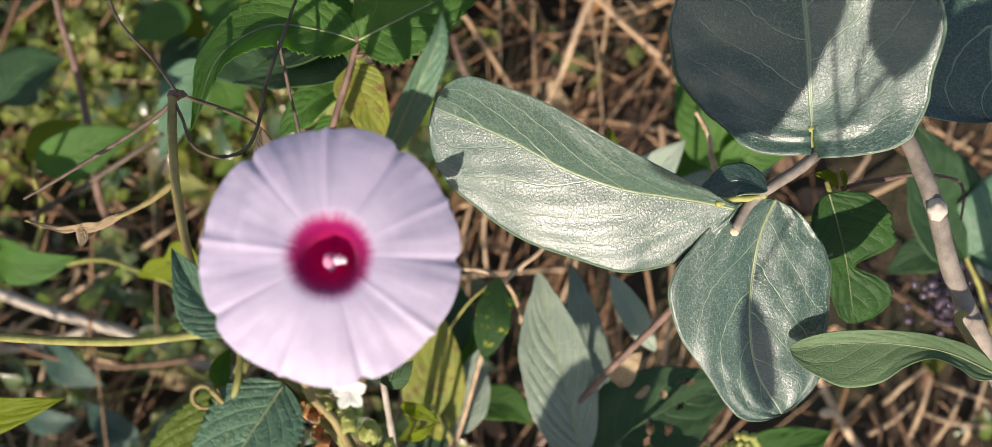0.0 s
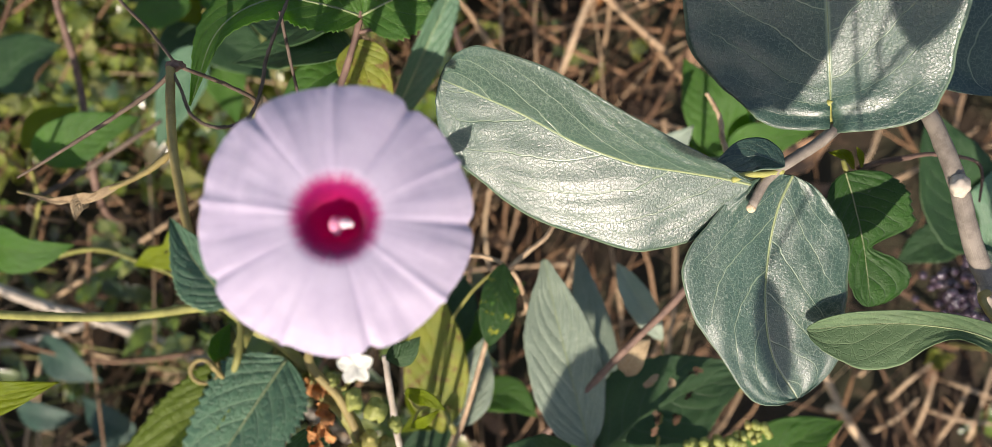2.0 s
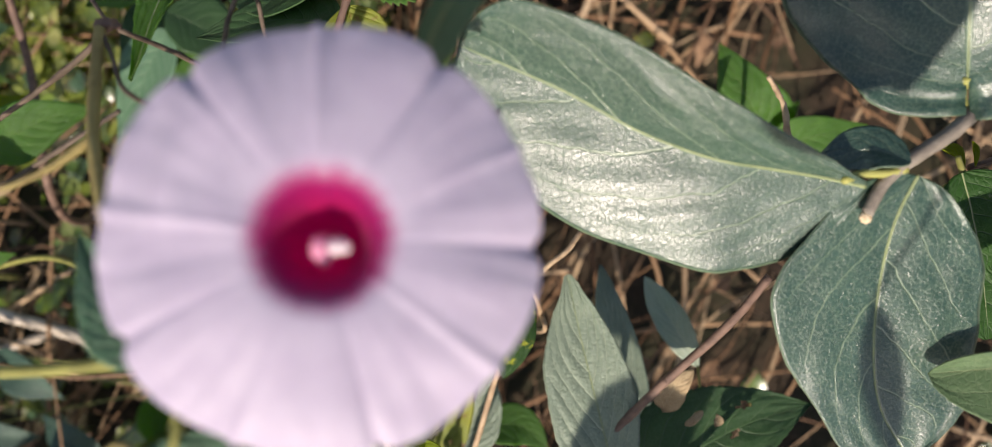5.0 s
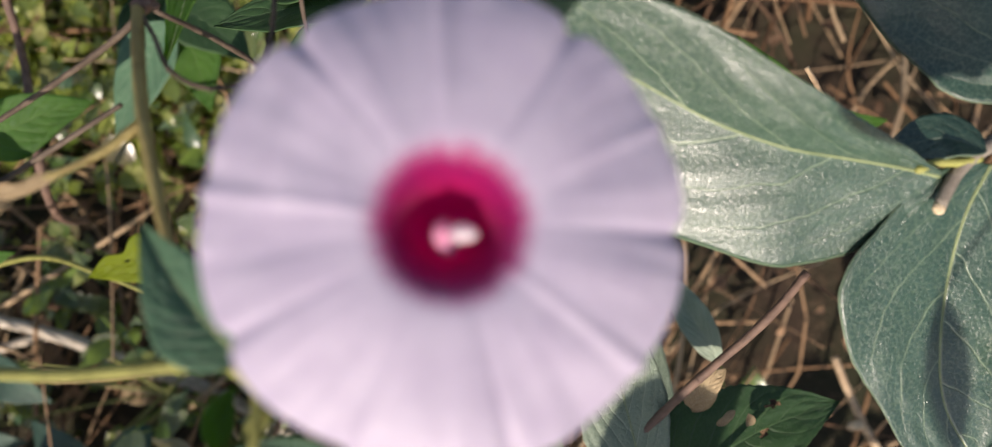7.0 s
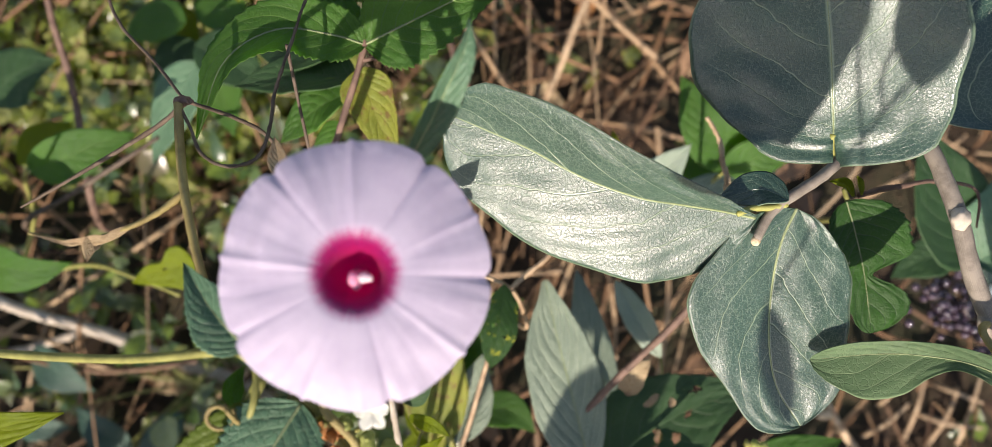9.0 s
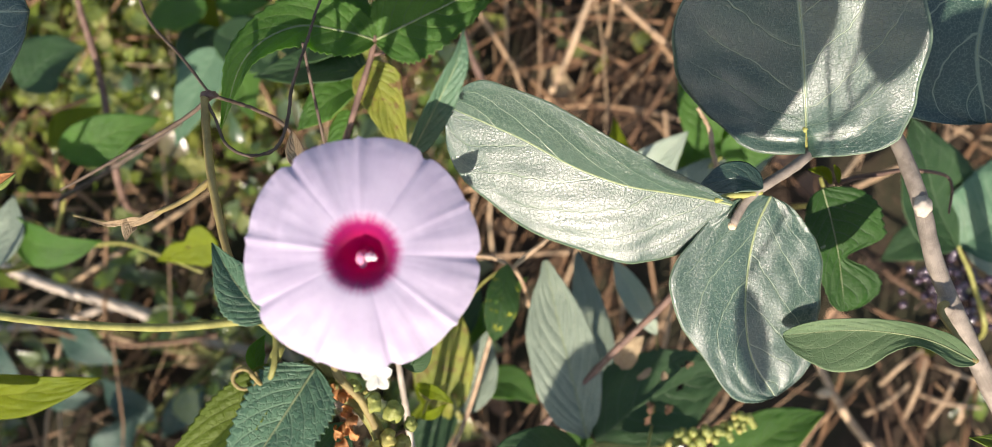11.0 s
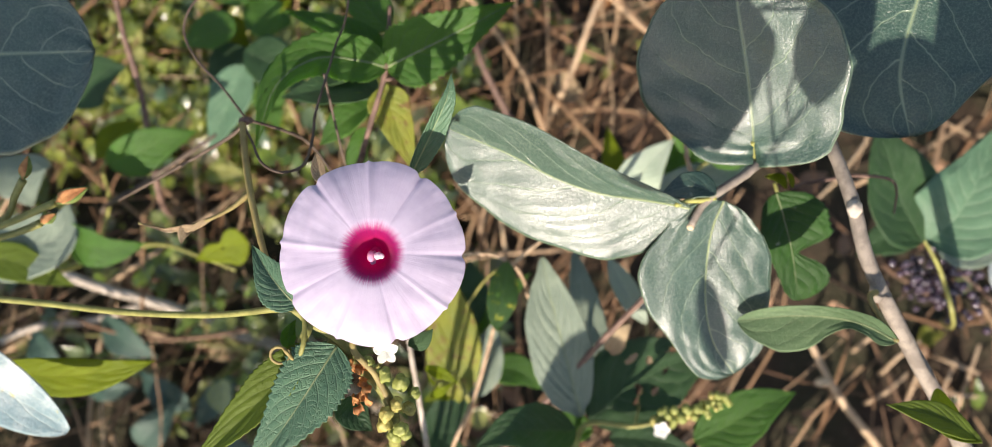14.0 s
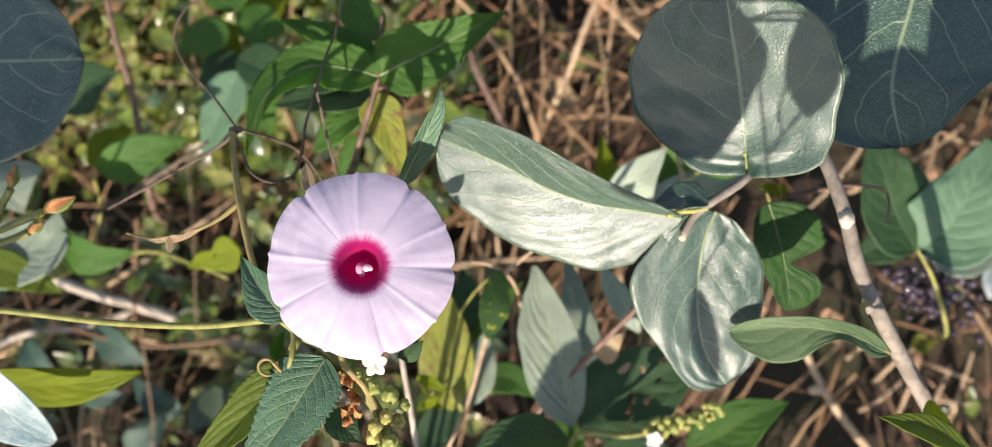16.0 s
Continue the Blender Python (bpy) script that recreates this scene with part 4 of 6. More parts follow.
stem(herb, "main_stem", [ground_under(foot4), (-0.0689, 0.4600, -0.2364), (-0.0435, 0.2620, -0.0947), (-0.0408, 0.2400, -0.0750), (-0.0452, 0.2360, -0.0627), (-0.0545, 0.2340, -0.0535), (-0.0632, 0.2300, -0.0434)], [0.003, 0.0026, 0.0022, 0.0018], GREEN_STEM, 40, 10, 0.15, 23)
leaf(herb, [(-0.0732, 0.2240, -0.0303), (-0.0789, 0.2240, -0.0245), (-0.0852, 0.2260, -0.0176), (-0.0922, 0.2290, -0.0072)], 0.0174, RUGOSE_LEAF, (0.15, -1, 0.1), "ovate", (14, 14), 0.08, saw=0.08, teeth=17, rib=PALE_RIB, rib_radius=0.0005, seed=71, nu=68, nv=14, bulge=0.04, label="wrinkled toothed green leaf")
leaf(herb, [(-0.0597, 0.226, -0.0452), (-0.0653, 0.222, -0.0545), (-0.0758, 0.217, -0.071), (-0.0918, 0.212, -0.0929)], 0.0290, RUGOSE_LEAF, (0.05, -1, 0.15), "ovate", (10, 14), 0.06, saw=0.12, teeth=24, rib=PALE_RIB, rib_radius=0.0005, seed=72, nu=96, nv=16, bulge=0.03, label="large wrinkled toothed green leaf")
leaf(herb, [(-0.0715, 0.226, -0.0433), (-0.0789, 0.224, -0.0549), (-0.094, 0.222, -0.0712), (-0.1169, 0.219, -0.0931)], 0.0190, OLIVE_LEAF, (-0.2, -1, 0.4), "lance", (30, 20), saw=0.10, teeth=24, seed=73, nu=96, nv=12, label="narrow green toothed leaf")
leaf(herb, [(-0.0705, 0.2320, -0.0457), (-0.0673, 0.2400, -0.0523), (-0.0623, 0.2450, -0.0590)], 0.0148, DEEP_LEAF, (0, -1, 0.3), "ovate", (10, 10), seed=74)
leaf(herb, [(-0.0800, 0.2360, -0.0502), (-0.0817, 0.2380, -0.0431), (-0.0786, 0.2380, -0.0369)], 0.0064, FRESH_LEAF, (0.3, -1, 0), "lance", (20, 20), seed=75)
leaf(herb, [(-0.0646, 0.2700, -0.0752), (-0.0607, 0.2620, -0.0807), (-0.0530, 0.2600, -0.0874)], 0.0164, DEEP_LEAF, (0, -1, 0.4), "ovate", (12, 12), seed=76)
leaf(herb, [(-0.0353, 0.2450, -0.0483), (-0.0297, 0.2420, -0.0465), (-0.0248, 0.2400, -0.0411)], 0.0085, DEEP_LEAF, (0, -1, -0.3), "ovate", (-15, -25), seed=77)
FRUITS = [(531, 595, 9, 0), (541, 573, 8, 0), (548, 588, 6, 0), (594, 605, 9, 0), (618, 622, 10, 0), (571, 583, 7, 0), (612, 655, 9, 1), (630, 665, 8, 1), (597, 668, 9, 1), (592, 688, 10, 1), (622, 690, 9, 0), (610, 705, 9, 0), (640, 640, 7, 0), (628, 700, 7, 0)]
for k, (x, y, r, y2) in enumerate(FRUITS):
    bm = bmesh.new()
    # places across the stem's plane
    at = Vector((-0.0690 + (x - 524) * 0.0002414, 0.2330 + 0.004 * ((k * 7) % 5 - 2) / 2, -0.0625 - (y - 585) * 0.0002414)) + (Vector((-0.0597, 0.2340, -0.0523)) - Vector((-0.0690, 0.234, -0.0625)))
    ball_into(bm, at, r * 0.00030, k, 3, (1, 1, 1.12), 0.42)
    ball_into(bm, at + Vector((0.2, -0.75, 0.5)) * r * 0.00030, r * 0.00010, k, 1)
    part("fruit", bm, BERRY_YELLOW if y2 else BERRY_GREEN, herb)
rq = random.Random(44)
BR = [Vector(p) for p in ((-0.0533, 0.2320, -0.0531), (-0.0502, 0.2310, -0.0553), (-0.0515, 0.2320, -0.0610), (-0.0488, 0.2310, -0.0632), (-0.0525, 0.2320, -0.0669), (-0.0501, 0.2320, -0.0691))]
for k in range(13):
    at = BR[k % 6] + Vector((rq.gauss(0, 0.0012), rq.gauss(0, 0.0012), rq.gauss(0, 0.0012)))
    d = Vector((rq.gauss(0, 0.8), -0.5, rq.gauss(-0.3, 0.8))).normalized() * 0.0042
    leaf(herb, [at, at + d * 0.5 + Vector((0, -0.0012, 0.0006)), at + d], 0.0040, RUST, (rq.gauss(0, 0.5), -1, rq.gauss(0, 0.5)), "ovate", (30, -25), wave=0.3, seed=80 + k, nu=18, nv=6, name="dry_bract", label="rust-brown dried floret")
fl = Vector((-0.0385, 0.2120, -0.0444))
for k in range(5):
    an = 2 * math.pi * k / 5 + 0.4
    d = Vector((math.cos(an), -0.25, math.sin(an)))
    leaf(herb, [fl, fl + d * 0.0024, fl + d * 0.0048], 0.0036, WHITE_PETAL, (0, -1, 0), "obovate", (10, 10), wave=0.05, seed=90 + k, nu=14, nv=5, name="white_petal", label="white floret petal", thick=0.0003)
stem(herb, "floret_stalk", [fl, (-0.0446, 0.2340, -0.0536), (-0.0488, 0.2360, -0.0570)], [0.0008, 0.0007], GREEN_STEM, 8, 8, 0.1, 24)
leaf(herb, [(-0.0310, 0.2220, 0.0184), (-0.0267, 0.2140, 0.0244), (-0.0197, 0.2040, 0.0355), (-0.0148, 0.1990, 0.0447), (-0.0133, 0.1980, 0.0524)], 0.0098, RUGOSE_LEAF, (0.45, -1, 0.1), "lance", (24, 40), saw=0.08, teeth=22, seed=78, nu=80, nv=10, label="narrow folded green leaf", rib=PALE_RIB, rib_radius=0.0004)
stem(herb, "leaf_stalk", [(-0.0632, 0.2300, -0.0434), (-0.0580, 0.2450, -0.0279), (-0.0448, 0.2450, -0.0025), (-0.0310, 0.2220, 0.0184)], [0.0012, 0.0011, 0.001], GREEN_STEM, 24, 8, 0.1, 25)

# ---- sapling with toothed leaves ----
foot5 = (-0.0907, 0.4200, 0.0201)
sap = thing("sapling", foot5, "sapling with toothed bright green leaves on a brown stem", "sapling")
fork = (-0.0609, 0.3520, 0.0801)
stem(sap, "main_stem", [ground_under(foot5), (-0.0907, 0.4200, 0.0201), (-0.0777, 0.3720, 0.0371), (-0.0682, 0.3600, 0.0603), fork, (-0.0597, 0.3520, 0.0960), (-0.0584, 0.3500, 0.1122)], [0.0026, 0.0022, 0.0016, 0.0014, 0.0013, 0.001], BROWN_BARK, 40, 10, 0.25, 26)
stem(sap, "twig", [(-0.0624, 0.3540, 0.0737), (-0.0475, 0.3500, 0.0756), (-0.0296, 0.3460, 0.0780)], [0.0009, 0.0007, 0.0006], BROWN_BARK, 16, 8, 0.3, 27)
leaf(sap, [fork, (-0.0467, 0.3460, 0.0855), (-0.0210, 0.3380, 0.0959), (0.0074, 0.3320, 0.1087)], 0.0365, FRESH_LEAF, (0.05, -1, -0.15), "ovate", (8, 12), 0.05, saw=0.12, teeth=22, rib=PALE_RIB, rib_radius=0.0006, seed=101, nu=88, nv=14, label="toothed green leaf")
leaf(sap, [fork, (-0.0730, 0.3440, 0.0823), (-0.0930, 0.3320, 0.0817), (-0.1098, 0.3180, 0.0657), (-0.1159, 0.3060, 0.0348)], 0.0276, FRESH_LEAF, (-0.1, -1, 0.0), "ovate", (12, 16), 0.08, saw=0.12, teeth=24, rib=PALE_RIB, rib_radius=0.0006, seed=102, nu=96, nv=14, label="bent toothed green leaf")
leaf(sap, [(-0.0607, 0.3530, 0.0836), (-0.0746, 0.3520, 0.0930), (-0.0909, 0.3500, 0.1012), (-0.1144, 0.3500, 0.1100)], 0.0220, FRESH_LEAF, (0.1, -1, 0.5), "ovate", (25, 10), 0.05, saw=0.10, teeth=20, seed=103, nu=80, nv=12)
leaf(sap, [(-0.0602, 0.3550, 0.1000), (-0.0726, 0.3600, 0.1148), (-0.0884, 0.3700, 0.1382)], 0.0239, FRESH_LEAF, (0, -1, 0.3), "ovate", (10, 10), saw=0.06, seed=104)
leaf(sap, [(-0.0646, 0.3620, 0.0724), (-0.0600, 0.3660, 0.0573), (-0.0481, 0.3720, 0.0244)], 0.0251, YELLOW_LEAF, (0.1, -1, 0), "ovate", (10, 14), saw=0.05, seed=105, nu=60, label="yellow leaf with brown blotches")
leaf(sap, [(-0.0702, 0.3700, 0.0631), (-0.0898, 0.3850, 0.0560), (-0.1060, 0.3900, 0.0420)], 0.0253, FRESH_LEAF, (0.1, -1, 0.4), "ovate", (10, 10), seed=106)
leaf(sap, [(-0.0750, 0.3750, 0.0496), (-0.0827, 0.3850, 0.0378), (-0.0897, 0.3900, 0.0198)], 0.0180, FRESH_LEAF, (-0.2, -1, 0.4), "ovate", (10, 10), seed=107)
leaf(sap, [(-0.0683, 0.3700, 0.0683), (-0.1005, 0.4000, 0.0762), (-0.1373, 0.4200, 0.0735)], 0.0304, DEEP_LEAF, (0.1, -1, 0.4), "ovate", (10, 10), seed=108)
leaf(sap, [(-0.0638, 0.3700, 0.0926), (-0.1028, 0.4100, 0.0927), (-0.1359, 0.4300, 0.1004)], 0.0343, DEEP_LEAF, (0.1, -1, 0.2), "ovate", (10, 10), seed=109)

# ---- low plant with sage-green leaves ----
foot6 = (0.0452, 0.4700, -0.1701)
low = thing("low_plant", foot6, "low plant with sage-green leaves and a spike of buds", "plant")
knee = (0.0511, 0.4450, -0.1368)
stem(low, "main_stem", [ground_under(foot6), foot6, knee, (0.0816, 0.4350, -0.1346), (0.1043, 0.4280, -0.1269), (0.1379, 0.4250, -0.1150)], [0.0024, 0.0022, 0.0016, 0.0013, 0.0008], GREEN_STEM, 40, 10, 0.1, 28)
leaf(low, [(0.0490, 0.4500, -0.1326), (0.0450, 0.4495, -0.1170), (0.0374, 0.4490, -0.0870), (0.0298, 0.4480, -0.0567), (0.0234, 0.4470, -0.0275)], 0.0433, SAGE_LEAF, (-0.1, -1, -0.1), fold=(8, 10), curl=0.04, rib=PALE_RIB, rib_radius=0.0006, saw=0.03, seed=111, nu=60, ripple=0.02,
     margin=([0.0002, 0.0039, 0.0079, 0.0113, 0.0142, 0.0168, 0.0183, 0.0184, 0.0167, 0.0139, 0.0104, 0.0059, 0.0002], [0.0008, 0.0066, 0.0128, 0.0175, 0.0207, 0.0225, 0.0228, 0.0220, 0.0200, 0.0165, 0.0120, 0.0059, 0.0003]), label="sage-green ribbed leaf")
leaf(low, [(0.0541, 0.4520, -0.1354), (0.0780, 0.4550, -0.1165), (0.1099, 0.4600, -0.1008), (0.1443, 0.4650, -0.0913)], 0.0630, DEEP_LEAF, (0.05, -1, 0.15), "ovate", (8, 10), saw=0.05, seed=112, nu=70, nv=16, holes=[(0.42, 0.15, 0.004), (0.50, 0.35, 0.0035), (0.36, 0.3, 0.003), (0.62, 0.05, 0.003), (0.7, -0.5, 0.004)], label="dark green leaf with holes eaten in it")
leaf(low, [(0.1215, 0.4460, -0.1472), (0.1428, 0.4420, -0.1357), (0.1622, 0.4400, -0.1229), (0.1850, 0.4420, -0.1145)], 0.0373, FRESH_LEAF, (0.0, -1, 0.3), "ovate", (12, 12), seed=113, label="bright green leaf with light through it")
leaf(low, [(0.0661, 0.4400, -0.1435), (0.0900, 0.4380, -0.1436), (0.1215, 0.4360, -0.1510)], 0.0226, DEEP_LEAF, (0.0, -1, 0.4), "ovate", (12, 12), seed=114)
leaf(low, [(0.0418, 0.4000, -0.1275), (0.0211, 0.3700, -0.1186), (0.0040, 0.3550, -0.1142), (-0.0155, 0.3500, -0.1230)], 0.0307, DEEP_LEAF, (0.0, -1, 0.5), "ovate", (14, 14), saw=0.05, seed=115, nu=60, label="dark green toothed leaf")
leaf(low, [(0.0575, 0.4600, -0.1453), (0.0386, 0.4600, -0.1411), (0.0175, 0.4650, -0.1362)], 0.0210, FRESH_LEAF, (0.0, -1, 0.4), "ovate", (12, 12), seed=116)
leaf(low, [(0.0485, 0.4700, -0.1388), (0.0586, 0.5000, -0.0980), (0.0483, 0.5100, -0.0261)], 0.0298, SAGE_LEAF, (0.1, -1, 0), "elliptic", (10, 10), seed=117)
leaf(low, [(0.1006, 0.5070, -0.0808), (0.0860, 0.5070, -0.0560), (0.0742, 0.5190, -0.0331)], 0.0181, PALE_LEAF, (-0.2, -1, -0.2), "elliptic", (10, 14), seed=118, label="pale grey-green blade")
stem(low, "leaf_stalk", [(0.0816, 0.4350, -0.1346), (0.0960, 0.4800, -0.1100), (0.1006, 0.5070, -0.0808)], [0.0009, 0.0008, 0.0006], GREEN_STEM, 12, 8, 0.1, 42)
leaf(low, [(0.0679, 0.4500, -0.0906), (0.0714, 0.4400, -0.0791), (0.0790, 0.4350, -0.0696)], 0.0150, DRY_LEAF, (0.1, -1, -0.2), "ovate", (25, -10), wave=0.08, seed=119, label="curled dry leaf")
for k, pts in enumerate([[(0.0759, 0.4380, -0.0949), (0.0800, 0.4370, -0.0922), (0.0838, 0.4380, -0.0885)], [(0.0900, 0.4400, -0.0960), (0.0915, 0.4390, -0.0935), (0.0910, 0.4400, -0.0905)]]):
    leaf(low, pts, 0.0042, DRY_LEAF, (0.0, -1, -0.4), "elliptic", (20, -15), wave=0.12, seed=145 + k, nu=16, nv=5, name="dry_patch", label="cream dried patch of the eaten leaf")
rs = random.Random(71)
for k in range(44):
    t = k / 43
    side = (k % 3 - 1)
    at = Vector((0.0940, 0.4250, -0.1289)).lerp(Vector((0.1382, 0.4230, -0.1137)), t) + Vector((rs.gauss(0, 0.0012), -0.0015 * (k % 2) + rs.gauss(0, 0.001), 0.0032 * side + rs.gauss(0, 0.0012)))
    bm = bmesh.new()
    ball_into(bm, at, (0.0031 - 0.0009 * t) * rs.uniform(0.75, 1.2), k, 2, (0.9, 1, 1.1), 0.3)
    part("bud", bm, BERRY_GREEN if k % 4 else BERRY_YELLOW, low)
fl = Vector((0.0961, 0.4210, -0.1328))
for k in range(5):
    an = 2 * math.pi * k / 5
    d = Vector((math.cos(an), -0.2, math.sin(an)))
    leaf(low, [fl, fl + d * 0.003, fl + d * 0.0055], 0.0045, WHITE_PETAL, (0, -1, 0), "obovate", (10, 10), wave=0.05, seed=120 + k, nu=12, nv=4, name="white_petal")

# ---- middle herbs under the flower ----
reach(1.2)
foot7 = (-0.0255, 0.4700, -0.1268)
mid_plant = thing("yellowing_plant", foot7, "low plant with yellowing and pale green leaves", "plant")
stem(mid_plant, "main_stem", [ground_under(foot7), foot7, (-0.0325, 0.4550, -0.1018), (-0.0338, 0.4500, -0.0714)], [0.002, 0.0016, 0.001], GREEN_STEM, 20, 8, 0.1, 29)
leaf(mid_plant, [(-0.0314, 0.4500, -0.1216), (-0.0342, 0.4400, -0.0862), (-0.0374, 0.4300, -0.0361)], 0.0348, YELLOW_LEAF, (0.1, -1, 0), "elliptic", (8, 8), seed=131, nu=60, label="yellowing leaf with brown blotches")
leaf(mid_plant, [(-0.0289, 0.4600, -0.1199), (-0.0156, 0.4550, -0.0954), (-0.0088, 0.4500, -0.0694)], 0.0308, SAGE_LEAF, (-0.1, -1, 0.2), "ovate", (10, 10), saw=0.04, seed=132, nu=50)
leaf(mid_plant, [(-0.0348, 0.4550, -0.1144), (-0.0446, 0.4500, -0.1048), (-0.0519, 0.4500, -0.0881)], 0.0165, LIME_LEAF, (0.1, -1, 0.4), "ovate", (10, 10), seed=133)
leaf(mid_plant, [(-0.0348, 0.4550, -0.1166), (-0.0427, 0.4500, -0.1153), (-0.0553, 0.4500, -0.1216)], 0.0124, LIME_LEAF, (0.1, -1, 0.4), "ovate", (10, 10), seed=134)
leaf(mid_plant, [(-0.0222, 0.4600, -0.0901), (-0.0093, 0.4600, -0.0646), (0.0142, 0.4600, -0.0394)], 0.0210, FRESH_LEAF, (0.1, -1, 0.4), "ovate", (10, 10), seed=135)
leaf(mid_plant, [(-0.0232, 0.4700, -0.1094), (0.0048, 0.4750, -0.1061), (0.0221, 0.4800, -0.1205)], 0.0214, FRESH_LEAF, (0.1, -1, 0.4), "lance", (10, 10), seed=136)
leaf(mid_plant, [(-0.0275, 0.4700, -0.1137), (-0.0475, 0.4700, -0.1486), (-0.0251, 0.4600, -0.1584)], 0.0257, DEEP_LEAF, (0.1, -1, 0.4), "ovate", (10, 10), seed=137)
leaf(mid_plant, [(-0.0336, 0.4600, -0.0815), (-0.0239, 0.4600, -0.0519), (-0.0258, 0.4600, -0.0307)], 0.0252, DEEP_LEAF, (0.1, -1, 0.2), "ovate", (10, 10), seed=138)

reach(1.0)
leaf(mid_plant, [(0.0014, 0.4400, -0.0297), (-0.0020, 0.4300, -0.0508), (-0.0063, 0.4300, -0.0725)], 0.0200, YELLOWED_LEAF, (0.1, -1, -0.1), "elliptic", (10, 10), seed=139, nu=40, holes=[(0.5, 0.3, 0.0016), (0.62, -0.4, 0.0014)], label="dark green leaf with yellow patches")
stem(mid_plant, "leaf_stalk", [(-0.0405, 0.5460, -0.0857), (-0.0180, 0.4900, -0.0500), (0.0014, 0.4400, -0.0297)], [0.0010, 0.0008, 0.0006], GREEN_STEM, 12, 8, 0.1, 43)
for k, (pts, w) in enumerate([([(-0.0436, 0.3700, -0.0842), (-0.0341, 0.3600, -0.0842), (-0.0249, 0.3600, -0.0898)], 0.0085),
                              ([(-0.0407, 0.3700, -0.0999), (-0.0336, 0.3600, -0.0942), (-0.0274, 0.3600, -0.0898)], 0.0055)]):
    leaf(mid_plant, pts, w, LIME_LEAF, (0.1, -1, -0.2), "ovate", (12, 12), wave=0.03, seed=140 + k)
    stem(mid_plant, "leaf_stalk", [(-0.0390, 0.5460, -0.1222), (-0.0420, 0.4300, -0.1050), pts[0]], [0.0010, 0.0008, 0.0006], GREEN_STEM, 12, 8, 0.1, 44 + k)

# ---- plant with a bitten leaf, beside the shrub's stem ----
reach(1.0)
foot8 = (0.1755, 0.4200, 0.0059)
bit = thing("bitten_plant", foot8, "slender plant with a bitten dark green leaf", "plant")
stem(bit, "main_stem", [ground_under(foot8), (0.1819, 0.4400, 0.0056), (0.1500, 0.3650, 0.0080), (0.1400, 0.3360, 0.0110), (0.1370, 0.3330, 0.0175)], [0.0016, 0.0014, 0.001], GREEN_STEM, 24, 8, 0.1, 30)
stem(bit, "twig", [(0.1496, 0.3480, 0.0149), (0.1582, 0.3460, 0.0177), (0.1674, 0.3430, 0.0192), (0.1821, 0.3500, 0.0214), (0.2057, 0.3600, 0.0197), (0.2097, 0.3600, 0.0130), (0.2084, 0.3600, 0.0013)], [0.0013, 0.0011, 0.0008, 0.0005], BROWN_BARK, 30, 8, 0.3, 31)
leaf(bit, [(0.1376, 0.3320, 0.0123), (0.1423, 0.3340, -0.0013), (0.1475, 0.3370, -0.0195), (0.1515, 0.3400, -0.0423)], 0.0333, SPECKLED_LEAF, (-0.05, -1, 0.1), fold=(6, 8), saw=0.06, teeth=16, seed=141, nu=110, nv=18, rib=PALE_RIB, rib_radius=0.0004,
     margin=([0.0002, 0.0071, 0.0094, 0.0108, 0.0118, 0.0125, 0.0131, 0.0132, 0.0128, 0.0123, 0.0116, 0.0109, 0.0099, 0.0088, 0.0076, 0.0060, 0.0010], [0.0005, 0.0106, 0.0150, 0.0170, 0.0186, 0.0198, 0.0207, 0.0209, 0.0208, 0.0200, 0.0067, 0.0062, 0.0129, 0.0156, 0.0154, 0.0120, 0.0010]),
     label="dark green leaf with a bite out of its edge")
leaf(bit, [(0.1477, 0.3470, 0.0155), (0.1417, 0.3420, 0.0194), (0.1335, 0.3380, 0.0210)], 0.0072, LIME_LEAF, (0.2, -1, 0.6), "ovate", (25, 10), saw=0.1, teeth=8, seed=142)
leaf(bit, [(0.1502, 0.3450, 0.0155), (0.1468, 0.3400, 0.0200), (0.1449, 0.3380, 0.0231)], 0.0046, LIME_LEAF, (0.6, -1, 0.2), "ovate", (25, 10), seed=143)

# ---- broad background plants at the side ----
reach(1.1)
foot9 = (0.3257, 0.5300, -0.0855)
broad = thing("broad_leaved_plant", foot9, "plant with broad ribbed green leaves", "plant")
stem(broad, "main_stem", [ground_under(foot9), foot9, (0.2965, 0.4900, -0.0439), (0.2742, 0.4700, -0.0166), (0.2650, 0.4550, 0.0046)], [0.0018, 0.0016, 0.0013, 0.0011], GREEN_STEM, 30, 8, 0.1, 32)
leaf(broad, [(0.2687, 0.4600, -0.0202), (0.2508, 0.4500, 0.0048), (0.2406, 0.4450, 0.0310), (0.2326, 0.4450, 0.0550)], 0.0577, DEEP_LEAF, (0.1, -1, 0.3), "ovate", (10, 12), saw=0.03, seed=151, nu=60)
leaf(broad, [(0.2715, 0.4600, -0.0202), (0.2844, 0.4500, -0.0036), (0.2953, 0.4450, 0.0204), (0.3047, 0.4450, 0.0520)], 0.0618, RUGOSE_LEAF, (-0.1, -1, 0.3), "ovate", (12, 12), saw=0.03, wave=0.06, seed=152, nu=60)
leaf(broad, [(0.2840, 0.5000, -0.0160), (0.2623, 0.5000, -0.0203), (0.2427, 0.5000, -0.0313)], 0.0271, DEEP_LEAF, (0.1, -1, 0.3), "ovate", (10, 10), seed=153)
leaf(broad, [(0.2970, 0.5000, -0.0250), (0.3230, 0.5000, -0.0274), (0.3530, 0.5000, -0.0232)], 0.0316, SAGE_LEAF, (0.1, -1, 0.3), "ovate", (10, 10), seed=154)
reach(1.4)
foot13 = (0.3400, 0.5200, -0.0700)
berries = thing("berry_plant", foot13, "thin brown plant with a cluster of glossy dark berries", "plant")
